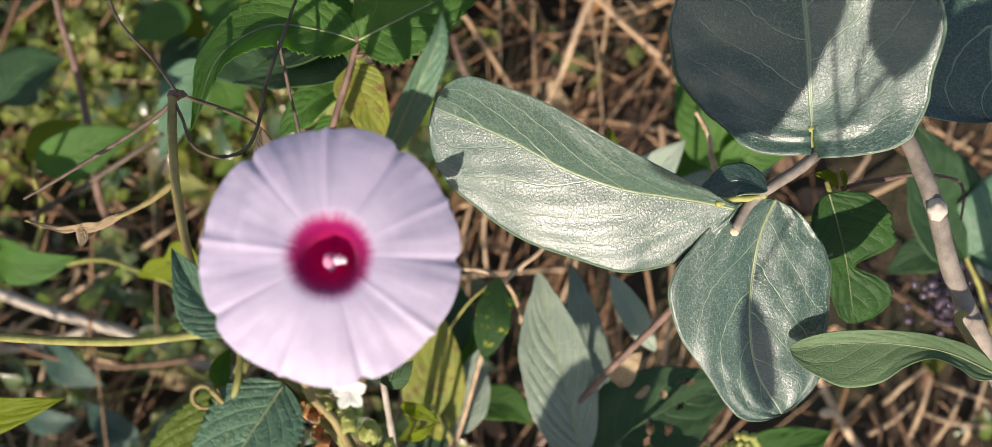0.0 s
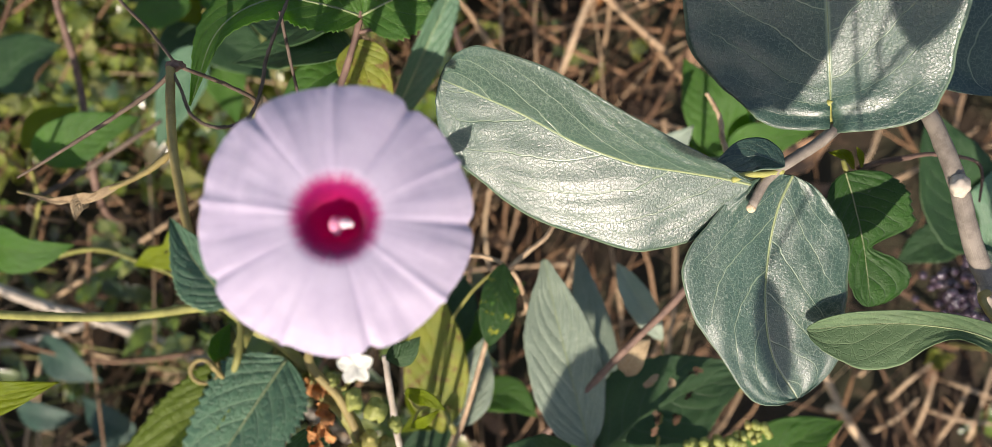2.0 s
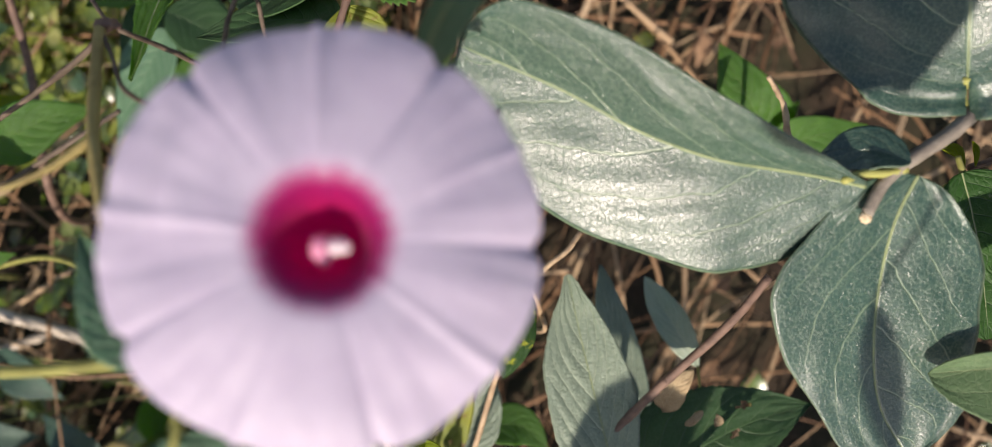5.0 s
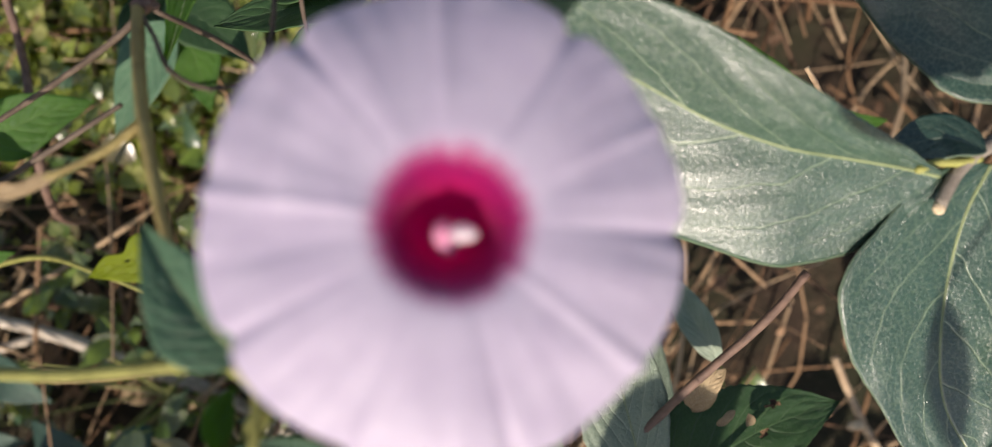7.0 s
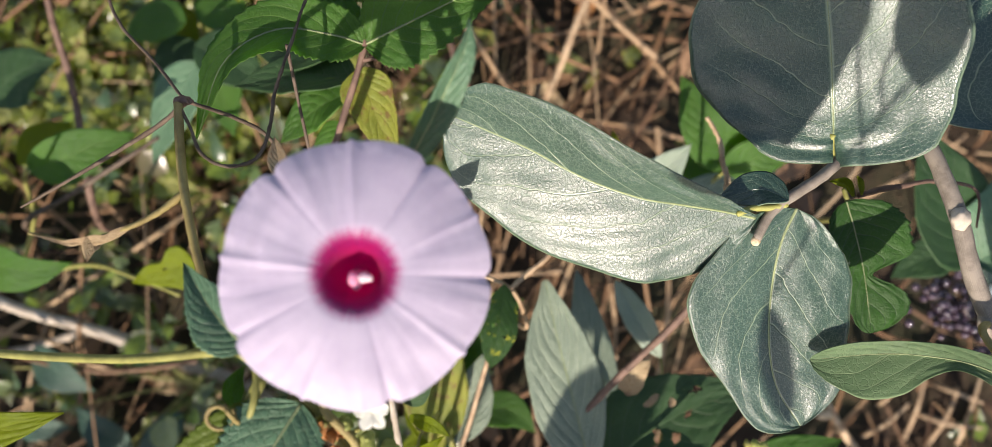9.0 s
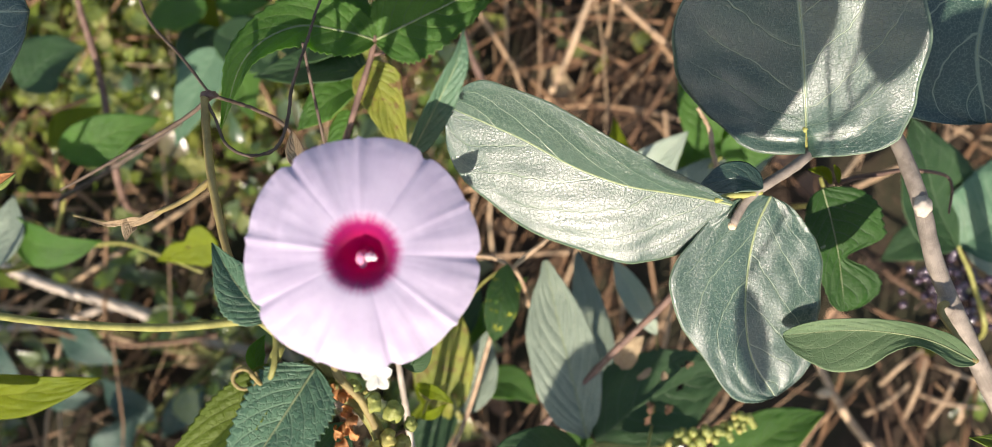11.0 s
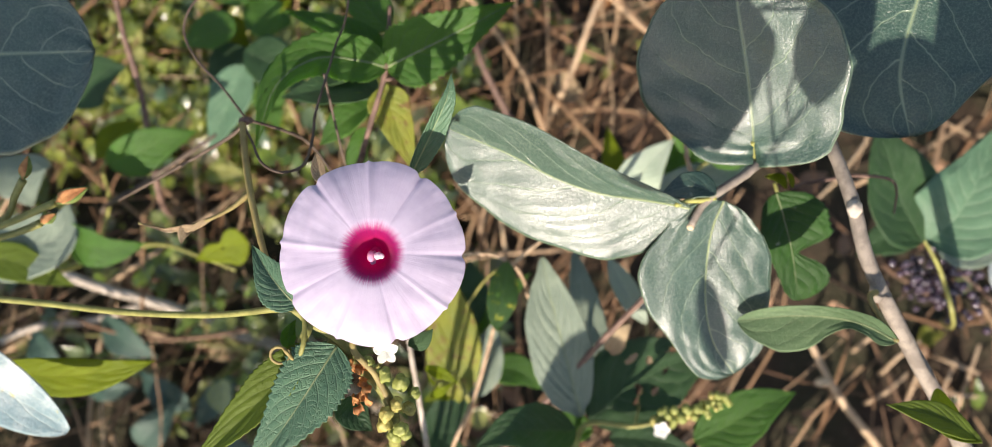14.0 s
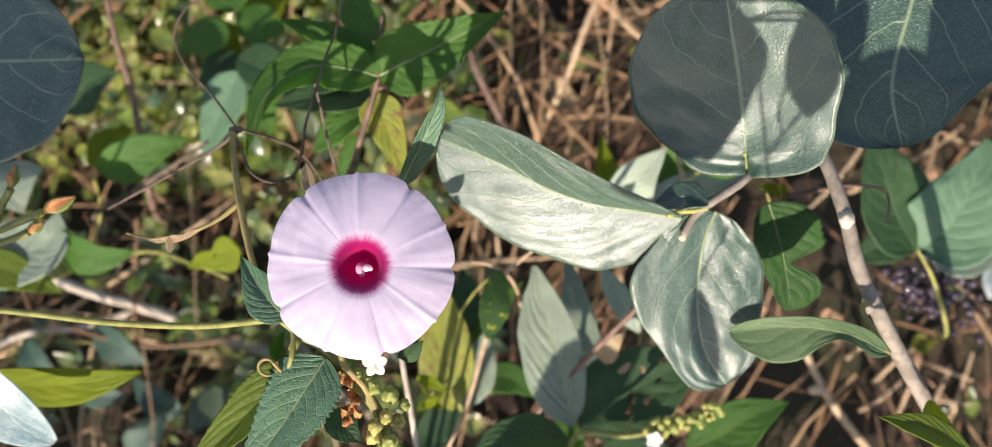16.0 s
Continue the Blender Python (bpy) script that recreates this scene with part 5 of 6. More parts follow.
stem(berries, "main_stem", [ground_under(foot13), foot13, (0.3200, 0.5050, -0.0550), (0.2944, 0.4900, -0.0396)], [0.0014, 0.0012, 0.0010, 0.0008], BROWN_BARK, 24, 8, 0.1, 39)
rb = random.Random(61)
BC = Vector((0.2775, 0.4750, -0.0500))
for k in range(120):
    a = rb.gauss(0, 0.014)
    at = BC + Vector((a, rb.gauss(0, 0.009), rb.gauss(0, 0.011) - 0.3 * a))
    bm = bmesh.new()
    ball_into(bm, at, rb.uniform(0.0020, 0.0031), k, 2)
    part("berry", bm, BERRY_DARK, berries)
for k in range(14):
    e = BC + Vector((rb.gauss(0, 0.014), rb.gauss(0, 0.006) + 0.004, rb.gauss(0, 0.011)))
    stem(berries, "berry_stalk", [(0.2944, 0.4900, -0.0396), (Vector((0.2944, 0.4900, -0.0396)) + e) / 2 + Vector((0, 0, 0.003)), e], [0.0008, 0.0005], BROWN_BARK, 8, 6, 0.1, 200 + k)

# ---- creeping plant over the ground ----
reach(1.0)
foot15 = (-0.4300, 1.0000, -0.1500)
creeper = thing("creeping_plant", foot15, "creeping plant with dull blue-green leaves on the ground", "plant")
stem(creeper, "main_stem", [ground_under(foot15), foot15, (-0.3600, 0.9900, -0.1900), (-0.2800, 0.9900, -0.2200)], [0.0030, 0.0026, 0.0020], GREEN_STEM, 20, 8, 0.1, 44)
for k, (base, tip, width) in enumerate([
        ((-0.5355, 0.95, -0.1441), (-0.4615, 0.95, -0.1933), 0.050),
        ((-0.4251, 0.96, -0.2618), (-0.4915, 0.96, -0.212), 0.045),
        ((-0.4783, 0.93, -0.3031), (-0.4286, 0.93, -0.246), 0.046),
        ((-0.3698, 0.97, -0.222), (-0.4212, 0.97, -0.2896), 0.040),
        ((-0.6088, 0.92, -0.1559), (-0.5611, 0.92, -0.212), 0.044),
        ((-0.3883, 0.95, -0.3003), (-0.3305, 0.95, -0.3165), 0.042),
        ((-0.1399, 0.9, -0.0047), (-0.086, 0.9, -0.0356), 0.034),
        ((-0.5787, 0.98, -0.2335), (-0.5016, 0.98, -0.2417), 0.040)]):
    a, b = Vector(base), Vector(tip)
    stem(creeper, "leaf_stalk", [(-0.3600, 0.9900, -0.1900), (a + Vector((-0.3600, 0.9900, -0.1900))) / 2 + Vector((0, 0.02, 0)), a], [0.0016, 0.0013, 0.0011], GREEN_STEM, 12, 6, 0.1, 450 + k)
    leaf(creeper, [a, (a + b) / 2 + Vector((0.0, -0.012, 0.0)), b], width, BLUE_LEAF, (0.1 * (k % 3 - 1), -1, -0.2), "ovate", (10, 12), wave=0.02, seed=460 + k, nu=24, nv=8)

# ---- leaves behind, on the shaded side ----
reach(1.38)
foot10 = (-0.2910, 0.5000, -0.0323)
side_plant = thing("trailing_plant", foot10, "trailing plant with green, olive and lime leaves", "plant")
stem(side_plant, "main_stem", [ground_under(foot10), foot10, (-0.2742, 0.4300, -0.0348), (-0.2887, 0.4050, -0.0300), (-0.3010, 0.3950, -0.0270)], [0.002, 0.0016, 0.0013], GREEN_STEM, 24, 8, 0.1, 33)
stem(side_plant, "side_stem", [foot10, (-0.2252, 0.4500, -0.0202), (-0.1832, 0.4200, -0.0264), (-0.1596, 0.4100, -0.0334)], [0.0014, 0.0012, 0.001], GREEN_STEM, 20, 8, 0.1, 34)
stem(side_plant, "side_stem", [foot10, (-0.2598, 0.4600, 0.0052), (-0.2478, 0.4300, 0.0259), (-0.2383, 0.4200, 0.0335)], [0.0014, 0.0012, 0.001], GREEN_STEM, 20, 8, 0.1, 35)
leaf(side_plant, [(-0.2570, 0.4000, -0.0081), (-0.2392, 0.3900, -0.0160), (-0.2240, 0.3900, -0.0199), (-0.2030, 0.3900, -0.0163)], 0.0285, FRESH_LEAF, (0, -1, -0.5), "ovate", (8, 12), seed=162, nu=40)
leaf(side_plant, [(-0.3001, 0.4000, -0.0316), (-0.2738, 0.3900, -0.0195), (-0.2495, 0.3850, -0.0119), (-0.2434, 0.3850, 0.0065)], 0.0401, SAGE_LEAF, (0, -1, 0.2), "ovate", (8, 8), seed=163, nu=40)
leaf(side_plant, [(-0.3047, 0.3900, -0.0231), (-0.2746, 0.3850, -0.0266), (-0.2408, 0.3850, -0.0398)], 0.0219, OLIVE_LEAF, (0, -1, 0.2), "lance", (8, 8), seed=164, nu=40)
leaf(side_plant, [(-0.2400, 0.4200, 0.0296), (-0.2197, 0.4150, 0.0351), (-0.2035, 0.4150, 0.0427), (-0.1848, 0.4200, 0.0487)], 0.0280, FRESH_LEAF, (0, -1, -0.5), "ovate", (10, 10), seed=165, nu=40)
leaf(side_plant, [(-0.1479, 0.4000, -0.0173), (-0.1595, 0.4000, -0.0191), (-0.1789, 0.4000, -0.0266)], 0.0253, LIME_LEAF, (0, -1, -0.5), "ovate", (8, 8), seed=166, nu=50, holes=[(0.6, 0.1, 0.0015)], pinch=[(0.6, 0.12, 0.5, 0)], label="lime-green leaf with a hole")
leaf(side_plant, [(-0.2571, 0.4400, 0.0344), (-0.2442, 0.4400, 0.0466), (-0.2272, 0.4400, 0.0567)], 0.0202, LIME_LEAF, (0.2, -1, 0.3), "lance", (15, 10), seed=167)
leaf(side_plant, [(-0.2845, 0.4600, 0.0697), (-0.2687, 0.4600, 0.0865), (-0.2467, 0.4600, 0.0946)], 0.0378, DEEP_LEAF, (0.2, -1, 0.3), "ovate", (8, 8), seed=168)
leaf(side_plant, [(-0.3098, 0.4500, 0.0375), (-0.3061, 0.4400, 0.0226), (-0.2981, 0.4400, 0.0039)], 0.0404, SAGE_LEAF, (0.2, -1, 0.1), "ovate", (8, 8), seed=169)
reach(0.94)
foot14 = (-0.3600, 0.4800, -0.1000)
lime = thing("seedling", foot14, "seedling with one lime-green lance-shaped leaf", "plant")
stem(lime, "main_stem", [ground_under(foot14), foot14, (-0.3300, 0.3800, -0.0850), (-0.2998, 0.3620, -0.0813)], [0.0016, 0.0014, 0.0010], GREEN_STEM, 24, 8, 0.1, 40)
leaf(lime, [(-0.2998, 0.3620, -0.0813), (-0.2568, 0.3600, -0.0866), (-0.2232, 0.3580, -0.0847), (-0.1924, 0.3580, -0.0780)], 0.0246, LIME_LEAF, (0, -1, -0.3), "lance", (8, 8), seed=161, nu=50, label="lime-green lance-shaped leaf")
reach(1.5)
foot11 = (-0.1782, 0.5200, 0.0928)
back_plant = thing("shaded_plant", foot11, "leafy shaded plant with dark green leaves", "plant")
stem(back_plant, "main_stem", [ground_under(foot11), foot11, (-0.1624, 0.4600, 0.0975), (-0.1633, 0.4400, 0.1269)], [0.002, 0.0016, 0.001], GREEN_STEM, 20, 8, 0.1, 36)
for k, (x0, y0, x1, y1, w, mt) in enumerate([(400, 120, 320, 60, 70, LIME_LEAF), (405, 110, 345, 200, 80, DEEP_LEAF), (400, 90, 310, 110, 70, FRESH_LEAF), (400, 60, 480, -10, 90, LIME_LEAF), (400, 50, 360, -40, 80, FRESH_LEAF),
                                             (410, 120, 500, 180, 80, DEEP_LEAF), (410, 130, 440, 230, 70, FRESH_LEAF), (405, 80, 470, 70, 80, FRESH_LEAF), (415, 140, 350, 270, 70, RUGOSE_LEAF)]):
    leaf_at = [(x0, y0), ((x0 + x1) / 2, (y0 + y1) / 2 - 10), (x1, y1)]
    pts = [Vector((-0.1630, 0.4500, 0.1084)) + Vector(((x - 400) * 0.00041, 0.004 * i - 0.01 * (k % 3), -(y - 90) * 0.00041)) for i, (x, y) in enumerate(leaf_at)]
    leaf(back_plant, pts, w * 0.00041, mt, (0.1 * (k % 3 - 1), -1, 0.3), "ovate", (8, 10), seed=170 + k, nu=30, nv=8)

# ---- loose twigs ----
def twig(label, points, radii, material, seed, rough=0.2):
    g = ground_under(points[0])
    ob = thing("twig", points[0], label, "twig")
    stem(ob, "stick", [g] + [Vector(p) for p in points], [radii[0]] + radii, material, 50, 9, rough, seed)
    return ob


reach(1.15)
t3 = twig("slender reddish-brown twig rising from the litter", [(-0.0339, 0.4600, -0.1842), (0.0018, 0.4200, -0.1375), (0.0282, 0.4000, -0.1030), (0.0537, 0.3800, -0.0693), (0.0764, 0.3580, -0.0398), (0.0879, 0.3500, -0.0223)], [0.0022, 0.0019, 0.0017, 0.0015], BROWN_BARK, 301)
bm = bmesh.new()
ball_into(bm, (0.0569, 0.3760, -0.0643), 0.0014, 3, 2, (1, 1, 1), 0.3)
part("knot", bm, BROWN_BARK, t3)
twig("thin tan dry stalk standing among leaves", [(-0.0360, 0.4500, -0.1519), (-0.0195, 0.4200, -0.1099), (-0.0077, 0.4050, -0.0680), (0.0025, 0.3920, -0.0326), (0.0118, 0.3900, -0.0214), (0.0207, 0.3900, -0.0142), (0.0258, 0.3920, -0.0070)], [0.0013, 0.0012, 0.001], TAN_STRAW, 302)
twig("curved tan dry stalk bent over at its top", [(0.0141, 0.4500, -0.0550), (0.0114, 0.4100, -0.0421), (0.0054, 0.3970, -0.0301), (-0.0056, 0.3950, -0.0236), (-0.0167, 0.3950, -0.0224), (-0.0281, 0.3970, -0.0236)], [0.0011, 0.001, 0.0008], TAN_STRAW, 303)
reach(1.0)
twig("pale bleached stick standing under the flower", [(-0.0458, 0.4200, -0.1615), (-0.0468, 0.3950, -0.1300), (-0.0498, 0.3850, -0.1012), (-0.0525, 0.3800, -0.0799), (-0.0541, 0.3800, -0.0691)], [0.0017, 0.0016, 0.0015], PALE_TWIG, 304)
reach(2.4)
t5 = twig("tan broken stick beside the shrub", [(0.2211, 0.4360, -0.1617), (0.1933, 0.4010, -0.1278), (0.1738, 0.3880, -0.1064), (0.1595, 0.3800, -0.0871), (0.1507, 0.3760, -0.0709), (0.1457, 0.3760, -0.0590)], [0.0022, 0.0019, 0.0017, 0.0016], TAN_STRAW, 305)
bm = bmesh.new()
ball_into(bm, (0.1561, 0.3780, -0.0890), 0.0022, 6, 3, (1.5, 1, 0.9), 0.5)
part("bud", bm, CREAM, t5, "small pale bud")
reach(2.2)
twig("thick pale fallen stick lying over the herbs", [(-0.0922, 0.5000, -0.1346), (-0.1429, 0.4700, -0.0918), (-0.1744, 0.4600, -0.0778), (-0.2197, 0.4550, -0.0589), (-0.2585, 0.4550, -0.0480), (-0.3004, 0.4600, -0.0333)], [0.0038, 0.0036, 0.003, 0.0026], PALE_TWIG, 306)
twig("thin grey fallen stick lying over the herbs", [(-0.2087, 0.4700, -0.0654), (-0.2286, 0.4650, -0.0602), (-0.2687, 0.4650, -0.0710), (-0.3045, 0.4650, -0.0752), (-0.3441, 0.4700, -0.0915)], [0.0026, 0.0022, 0.0018], PALE_TWIG, 307)
reach(1.3)
twig("grey-brown upright stick among the herbs", [(-0.2522, 0.5200, 0.0039), (-0.2529, 0.4900, 0.0811), (-0.2555, 0.4700, 0.1221), (-0.2581, 0.4600, 0.1625)], [0.0024, 0.0020, 0.0017], BROWN_BARK, 308)
twig("pale budding twig with small knobs", [(0.0857, 0.3330, 0.0060), (0.0842, 0.3077, 0.0172), (0.0826, 0.3077, 0.0256), (0.0814, 0.3077, 0.0339), (0.0766, 0.3077, 0.0428)], [0.0011, 0.0010, 0.0007], TAN_STRAW, 309, 0.6)
reach(1.9)
twig("brown dry stalk standing in the straw", [(0.0052, 0.5200, 0.0482), (-0.0098, 0.5000, 0.0742), (-0.0202, 0.4900, 0.0953), (-0.0266, 0.4900, 0.1152)], [0.0022, 0.002, 0.0016], BROWN_BARK, 310)
twig("bleached straw stalk standing in dry grass", [(0.0294, 0.5600, 0.0701), (0.0428, 0.5200, 0.0987), (0.0540, 0.5100, 0.1287), (0.0677, 0.5100, 0.1600)], [0.0022, 0.0022, 0.0018], TAN_STRAW, 311)
reach(1.38)
twig("dark broken twig lying across leaves", [(-0.2590, 0.4500, 0.0012), (-0.2185, 0.4200, 0.0175), (-0.1897, 0.4100, 0.0326), (-0.1698, 0.4100, 0.0459)], [0.0015, 0.0014, 0.001], DARK_TENDRIL, 312)
reach(1.0)
for k, pts in enumerate([
        [(0.509, 1.050, -0.234), (0.518, 1.020, -0.205), (0.547, 1.020, -0.183)],
        [(0.494, 1.060, -0.277), (0.508, 1.030, -0.254), (0.536, 1.030, -0.229)],
        [(0.549, 1.070, -0.288), (0.551, 1.040, -0.240), (0.562, 1.040, -0.199)],
        [(0.555, 1.050, -0.246), (0.579, 1.020, -0.253), (0.625, 1.020, -0.259)],
        [(0.585, 1.060, -0.211), (0.600, 1.030, -0.217), (0.631, 1.030, -0.229)],
        [(0.582, 1.070, -0.293), (0.589, 1.040, -0.252), (0.606, 1.040, -0.211)],
        [(0.472, 1.050, -0.201), (0.480, 1.020, -0.179), (0.507, 1.020, -0.163)],
        [(0.618, 1.060, -0.286), (0.616, 1.030, -0.237), (0.631, 1.030, -0.189)]]):
    twig("tan dry straw lying on the litter", pts, [0.0030, 0.0027, 0.0021], TAN_STRAW, 320 + k)
reach(1.25)
foot12 = (0.0867, 0.4700, 0.0061)
pale = thing("pale_leaved_plant", foot12, "small plant with a pale green and a bright green leaf", "plant")
stem(pale, "main_stem", [ground_under(foot12), foot12, (0.0747, 0.4200, 0.0146)], [0.0014, 0.0012, 0.001], GREEN_STEM, 16, 8, 0.1, 37)
leaf(pale, [(0.0747, 0.4200, 0.0115), (0.0792, 0.4100, 0.0239), (0.0957, 0.4050, 0.0422)], 0.0274, PALE_LEAF, (0.1, -1, 0.3), "ovate", (8, 8), seed=181, nu=40)
leaf(pale, [(0.0739, 0.4300, 0.0126), (0.0642, 0.4300, 0.0304), (0.0604, 0.4300, 0.0521)], 0.0159, LIME_LEAF, (0.1, -1, 0.1), "ovate", (8, 8), seed=182)
leaf(pale, [(0.0842, 0.4500, 0.0105), (0.1186, 0.4600, 0.0309), (0.1499, 0.4700, 0.0603)], 0.0378, FRESH_LEAF, (0.1, -1, 0.1), "ovate", (8, 8), seed=183)
leaf(pale, [(0.0862, 0.4500, 0.0084), (0.1248, 0.4500, 0.0182), (0.1570, 0.4500, 0.0341)], 0.0288, SAGE_LEAF, (0.1, -1, 0.1), "ovate", (8, 8), seed=184)

leaf(pale, [(0.1313, 0.4480, 0.0335), (0.1113, 0.4320, 0.0541), (0.0971, 0.4320, 0.0810)], 0.0330, FRESH_LEAF, (0.0, -1, -0.5), "ovate", (8, 8), seed=185, nu=40)
leaf(pale, [(0.1237, 0.4400, 0.0304), (0.1382, 0.4320, 0.0373), (0.1669, 0.4320, 0.0434)], 0.0260, FRESH_LEAF, (0.0, -1, -0.5), "ovate", (8, 8), seed=186, nu=40)
stem(pale, "side_stem", [(0.0867, 0.4700, 0.0061), (0.1074, 0.4600, 0.0150), (0.1240, 0.4440, 0.0310)], [0.0012, 0.001], GREEN_STEM, 10, 8, 0.1, 38)

# ---- a shrub added out of view, whose leaves shade those behind it ----
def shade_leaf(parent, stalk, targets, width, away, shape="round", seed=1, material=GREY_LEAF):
    """A leaf added out of view, towards the sun from the given places to shade them, on its stalk."""
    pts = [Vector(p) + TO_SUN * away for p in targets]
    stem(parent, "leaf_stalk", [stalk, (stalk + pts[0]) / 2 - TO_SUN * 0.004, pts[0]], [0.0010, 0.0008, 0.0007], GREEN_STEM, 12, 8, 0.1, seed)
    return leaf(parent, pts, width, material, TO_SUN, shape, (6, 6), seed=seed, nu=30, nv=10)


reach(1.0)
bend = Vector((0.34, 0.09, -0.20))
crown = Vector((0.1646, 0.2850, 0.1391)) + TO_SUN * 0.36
near = thing("shrub", bend, "added shrub out of view, its grey-green leaves cast shade on others", "shrub")
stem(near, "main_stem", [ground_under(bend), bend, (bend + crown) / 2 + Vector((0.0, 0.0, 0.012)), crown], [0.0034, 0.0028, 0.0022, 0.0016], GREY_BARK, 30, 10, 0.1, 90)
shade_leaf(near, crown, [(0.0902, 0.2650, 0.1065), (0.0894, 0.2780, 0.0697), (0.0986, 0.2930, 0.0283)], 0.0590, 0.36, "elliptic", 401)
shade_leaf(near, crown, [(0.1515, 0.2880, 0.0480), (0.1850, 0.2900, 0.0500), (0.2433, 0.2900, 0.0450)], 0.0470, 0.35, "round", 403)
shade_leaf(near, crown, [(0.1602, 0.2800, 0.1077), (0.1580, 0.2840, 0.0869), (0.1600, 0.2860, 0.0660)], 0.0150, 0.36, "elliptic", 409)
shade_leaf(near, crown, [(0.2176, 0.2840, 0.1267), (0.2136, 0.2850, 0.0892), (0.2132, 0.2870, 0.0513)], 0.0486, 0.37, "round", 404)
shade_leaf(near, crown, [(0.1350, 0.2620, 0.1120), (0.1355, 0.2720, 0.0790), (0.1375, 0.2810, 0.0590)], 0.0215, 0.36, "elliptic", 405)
# two twigs added only for their thin shadow lines on the round leaf
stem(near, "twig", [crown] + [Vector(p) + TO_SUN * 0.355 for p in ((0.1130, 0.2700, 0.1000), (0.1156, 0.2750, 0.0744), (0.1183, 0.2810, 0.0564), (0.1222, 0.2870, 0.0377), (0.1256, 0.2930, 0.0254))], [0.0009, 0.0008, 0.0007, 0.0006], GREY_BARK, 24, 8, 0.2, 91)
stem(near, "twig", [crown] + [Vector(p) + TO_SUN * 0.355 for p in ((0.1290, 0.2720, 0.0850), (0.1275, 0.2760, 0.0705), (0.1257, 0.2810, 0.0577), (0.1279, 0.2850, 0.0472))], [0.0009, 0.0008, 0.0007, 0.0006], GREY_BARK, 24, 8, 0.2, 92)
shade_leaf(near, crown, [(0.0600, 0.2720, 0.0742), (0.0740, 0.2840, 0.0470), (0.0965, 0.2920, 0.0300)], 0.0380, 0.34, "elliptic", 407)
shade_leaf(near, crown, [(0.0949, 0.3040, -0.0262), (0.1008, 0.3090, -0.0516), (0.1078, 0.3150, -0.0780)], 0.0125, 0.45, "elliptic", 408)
# more unseen leaves, added to keep bright sky out of the leaves' sheen
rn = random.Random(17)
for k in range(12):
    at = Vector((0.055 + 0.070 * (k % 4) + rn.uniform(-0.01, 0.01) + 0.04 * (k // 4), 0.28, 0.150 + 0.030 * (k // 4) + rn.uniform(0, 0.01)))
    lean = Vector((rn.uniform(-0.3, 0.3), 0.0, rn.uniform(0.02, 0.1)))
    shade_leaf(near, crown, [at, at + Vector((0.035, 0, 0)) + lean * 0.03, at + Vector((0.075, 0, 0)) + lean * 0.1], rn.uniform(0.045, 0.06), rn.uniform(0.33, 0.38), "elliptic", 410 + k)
# unseen leaf added to the second shrub to shade its broad dark leaf
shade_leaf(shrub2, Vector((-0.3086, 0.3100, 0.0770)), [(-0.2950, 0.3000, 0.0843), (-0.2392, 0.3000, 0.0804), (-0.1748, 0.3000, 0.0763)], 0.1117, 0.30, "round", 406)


# ---- taller shrub added out of view behind the camera's stand, whose leaves dapple the ground ----
rd = random.Random(91)
tall_foot = Vector((-0.55, 0.50, -1.05))
tall = thing("shrub", tall_foot, "added taller shrub out of view that dapples the ground with shade", "shrub")
tip = Vector((-0.30, 0.42, -0.80))
stem(tall, "main_stem", [ground_under(tall_foot), tall_foot, tip], [0.008, 0.006, 0.004], GREY_BARK, 24, 10, 0.1, 93)
for k in range(12):
    end = Vector((-0.75 + 0.125 * k, 1.06, rd.uniform(-0.05, 0.25))) + TO_SUN * 0.98
    stem(tall, "branch", [tip.lerp(tall_foot, 0.3), tip.lerp(end, 0.5) + Vector((0, 0.05, 0)), end], [0.0035, 0.0026, 0.0012], GREY_BARK, 20, 8, 0.1, 500 + k)
    for j in range(8):
        ground_spot = Vector((-0.75 + 0.125 * k + rd.gauss(0, 0.05), 1.08, rd.uniform(-0.36, 0.40)))
        if ground_spot.z > 0.02 and -0.62 < ground_spot.x < -0.05 or ground_spot.x > 0.0 and j % 5 < 3:
            continue
        base = ground_spot + TO_SUN * rd.uniform(0.95, 1.05)
        along = (TO_SUN.cross(Vector((rd.gauss(0, 1), rd.gauss(0, 1), rd.gauss(0, 1))))).normalized() * rd.uniform(0.07, 0.11)
        leaf(tall, [base, base + along * 0.5 + TO_SUN * 0.006, base + along], rd.uniform(0.05, 0.075), GREEN_LEAF, TO_SUN + Vector((rd.gauss(0, 0.3), rd.gauss(0, 0.3), rd.gauss(0, 0.3))), "elliptic", (8, 8), seed=600 + k * 8 + j, nu=12, nv=5)


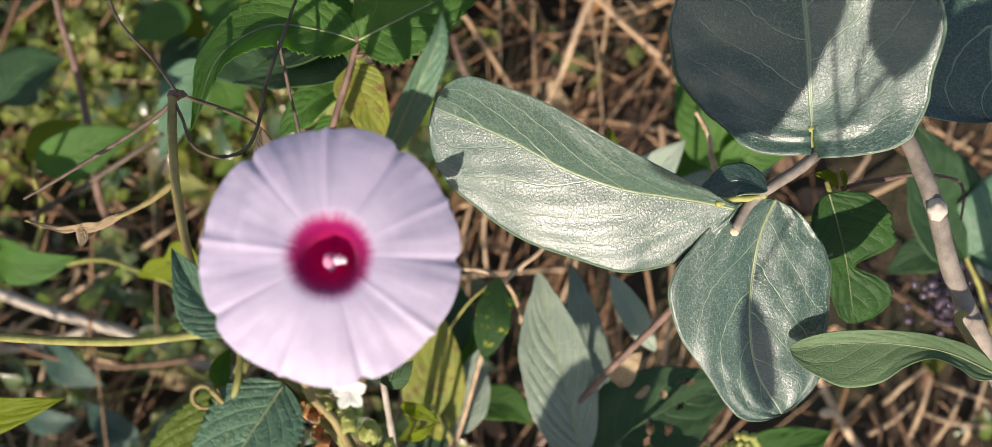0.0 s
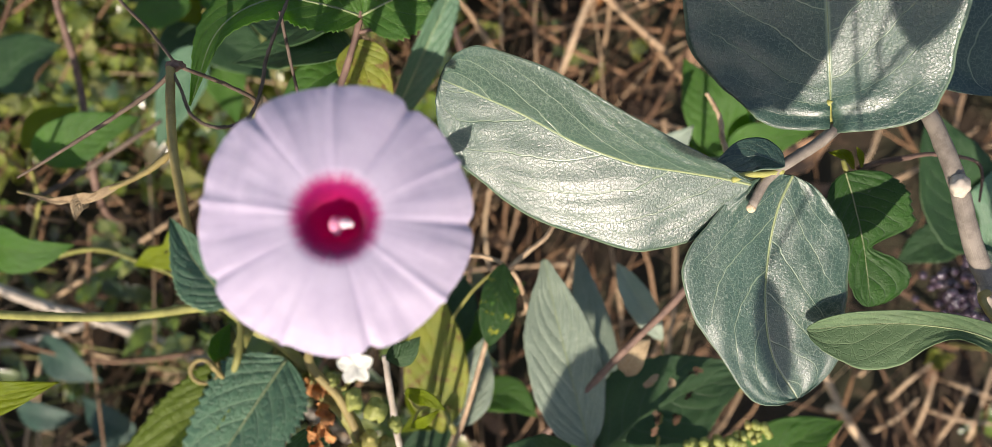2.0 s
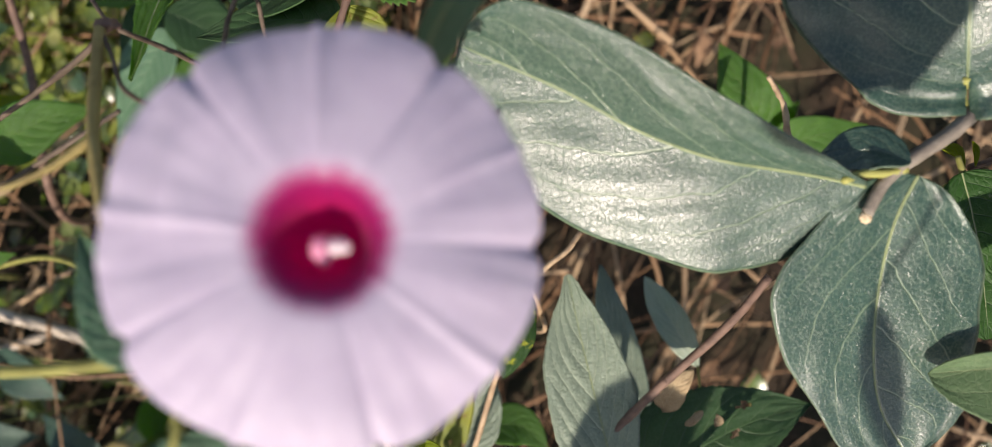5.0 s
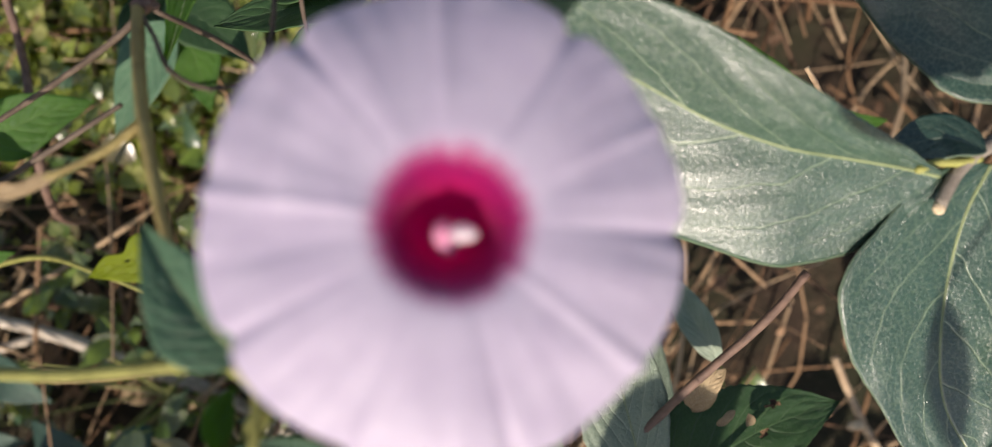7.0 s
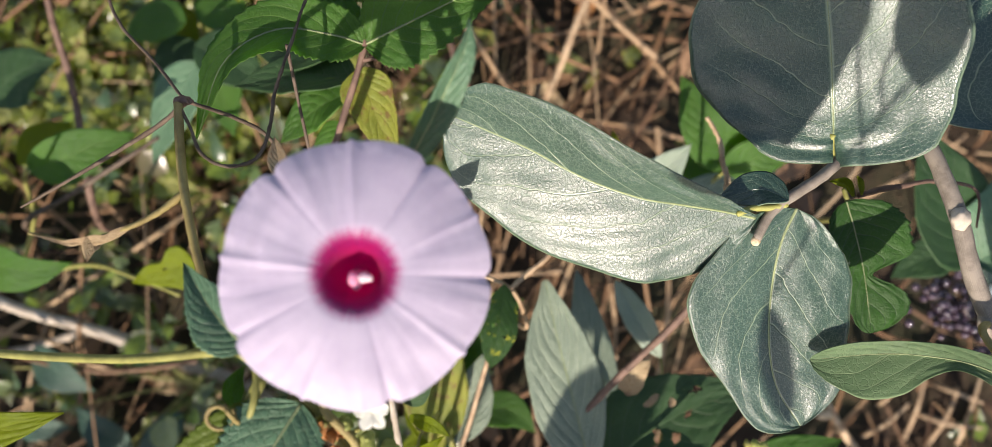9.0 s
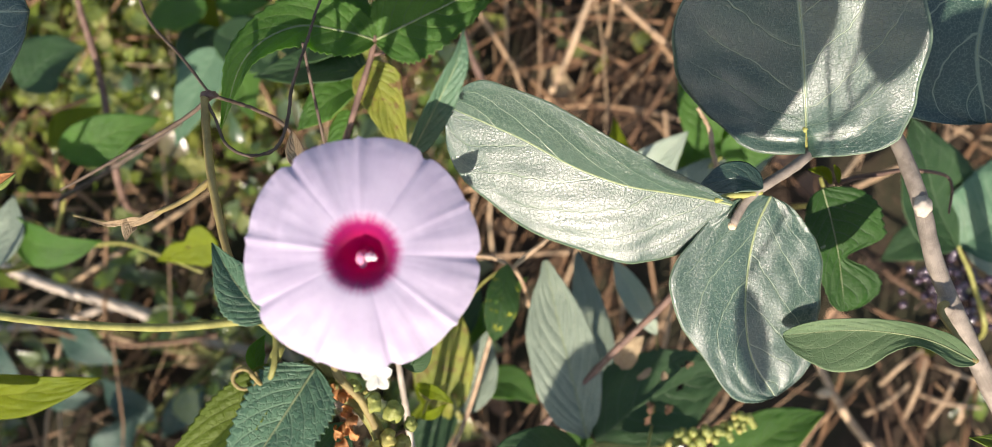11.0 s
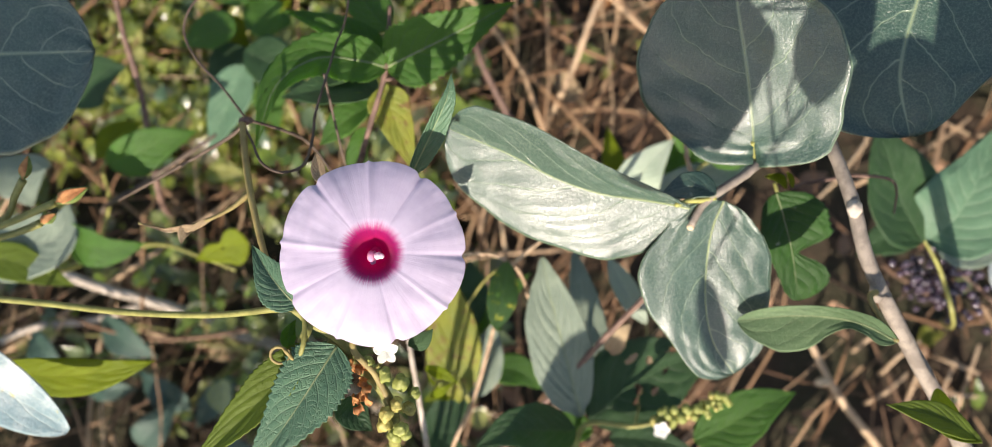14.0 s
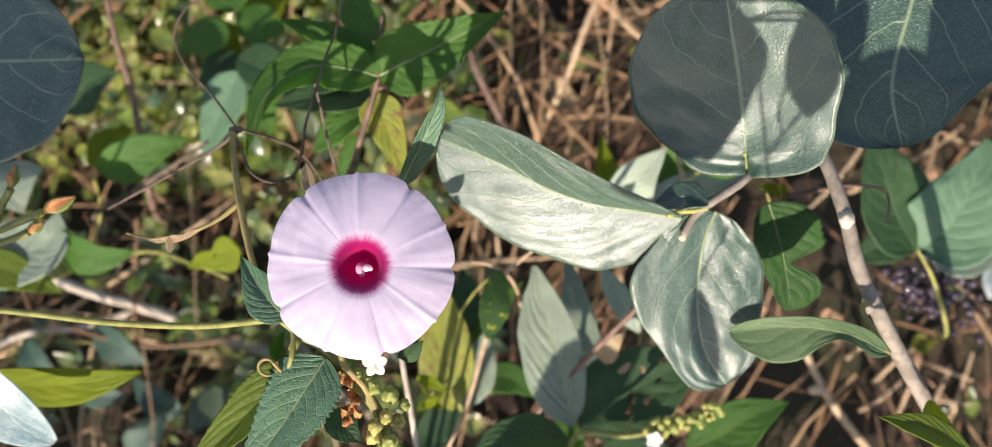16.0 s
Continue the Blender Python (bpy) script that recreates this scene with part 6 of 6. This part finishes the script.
# three unseen leaves added to shade the soil below the hanging leaf
for k, spot in enumerate([(0.36, 1.10, -0.25), (0.43, 1.10, -0.30), (0.30, 1.10, -0.30)]):
    base = Vector(spot) + TO_SUN * 1.0
    leaf(tall, [base, base + Vector((0.05, -0.01, 0.008)), base + Vector((0.10, -0.01, 0.01))], 0.07, GREEN_LEAF, TO_SUN, "elliptic", (8, 8), seed=720 + k, nu=12, nv=5)
    stem(tall, "branch", [tip, tip.lerp(base, 0.5) + Vector((0, 0.04, 0)), base], [0.0026, 0.0020, 0.0012], GREY_BARK, 20, 8, 0.1, 530 + k)


# unseen leaf added to shade the lower part of the sage-green leaf
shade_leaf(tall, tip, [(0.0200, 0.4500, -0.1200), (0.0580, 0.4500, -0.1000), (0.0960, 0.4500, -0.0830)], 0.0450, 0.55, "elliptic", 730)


# ---- fallen leaves on the ground ----
def fallen(at, turn, size, width, material, label, seed):
    w = B @ (Vector(at) * G)
    w.z = 0.004
    size, width = size * G, width * G
    d = Vector((math.cos(turn), math.sin(turn), 0.0))
    ob = thing("fallen_leaf", Vector(at) * G, label, "leaf")
    inv = B.inverted()
    pts = [inv @ (w + d * size * k + Vector((0, 0, 0.004 + 0.012 * (k * 2) ** 2))) for k in (-0.5, -0.1, 0.2, 0.5)]
    leaf(ob, pts, width, material, inv.to_3x3() @ Vector((0, 0, 1)), "ovate", (25, 15), wave=0.08, seed=seed, nu=24, nv=8, name="blade")
    return ob


fallen((0.0729, 0.6376, 0.1620), 1.0, 0.035, 0.014, RUST, "orange-brown curled leaf lying in dry grass", 501)
fallen((0.3198, 0.5816, -0.1015), 0.2, 0.022, 0.018, YELLOW_LEAF, "small yellow leaf lying on the litter", 502)
fallen((-0.2127, 0.5805, -0.1068), 0.3, 0.060, 0.026, DRY_LEAF, "pale tan dry leaf lying among herbs", 503)
fallen((-0.2608, 0.6153, 0.0571), 2.6, 0.045, 0.018, DRY_LEAF, "cream dry leaf lying among herbs", 504)
fallen((0.0416, 0.6233, 0.0946), 2.2, 0.050, 0.020, DRY_LEAF, "tan dry leaf lying in dry grass", 505)
fallen((0.3805, 0.5937, -0.0444), 1.2, 0.050, 0.026, WOOLLY_LEAF, "whitish fallen leaf beside dark berries", 506)
fallen((-0.0390, 0.5791, -0.1132), 1.9, 0.050, 0.022, DRY_LEAF, "light brown dry leaf lying under plants", 507)
fallen((0.2266, 0.6129, 0.0456), 0.6, 0.055, 0.024, LITTER, "brown dead leaf lying on the soil", 508)
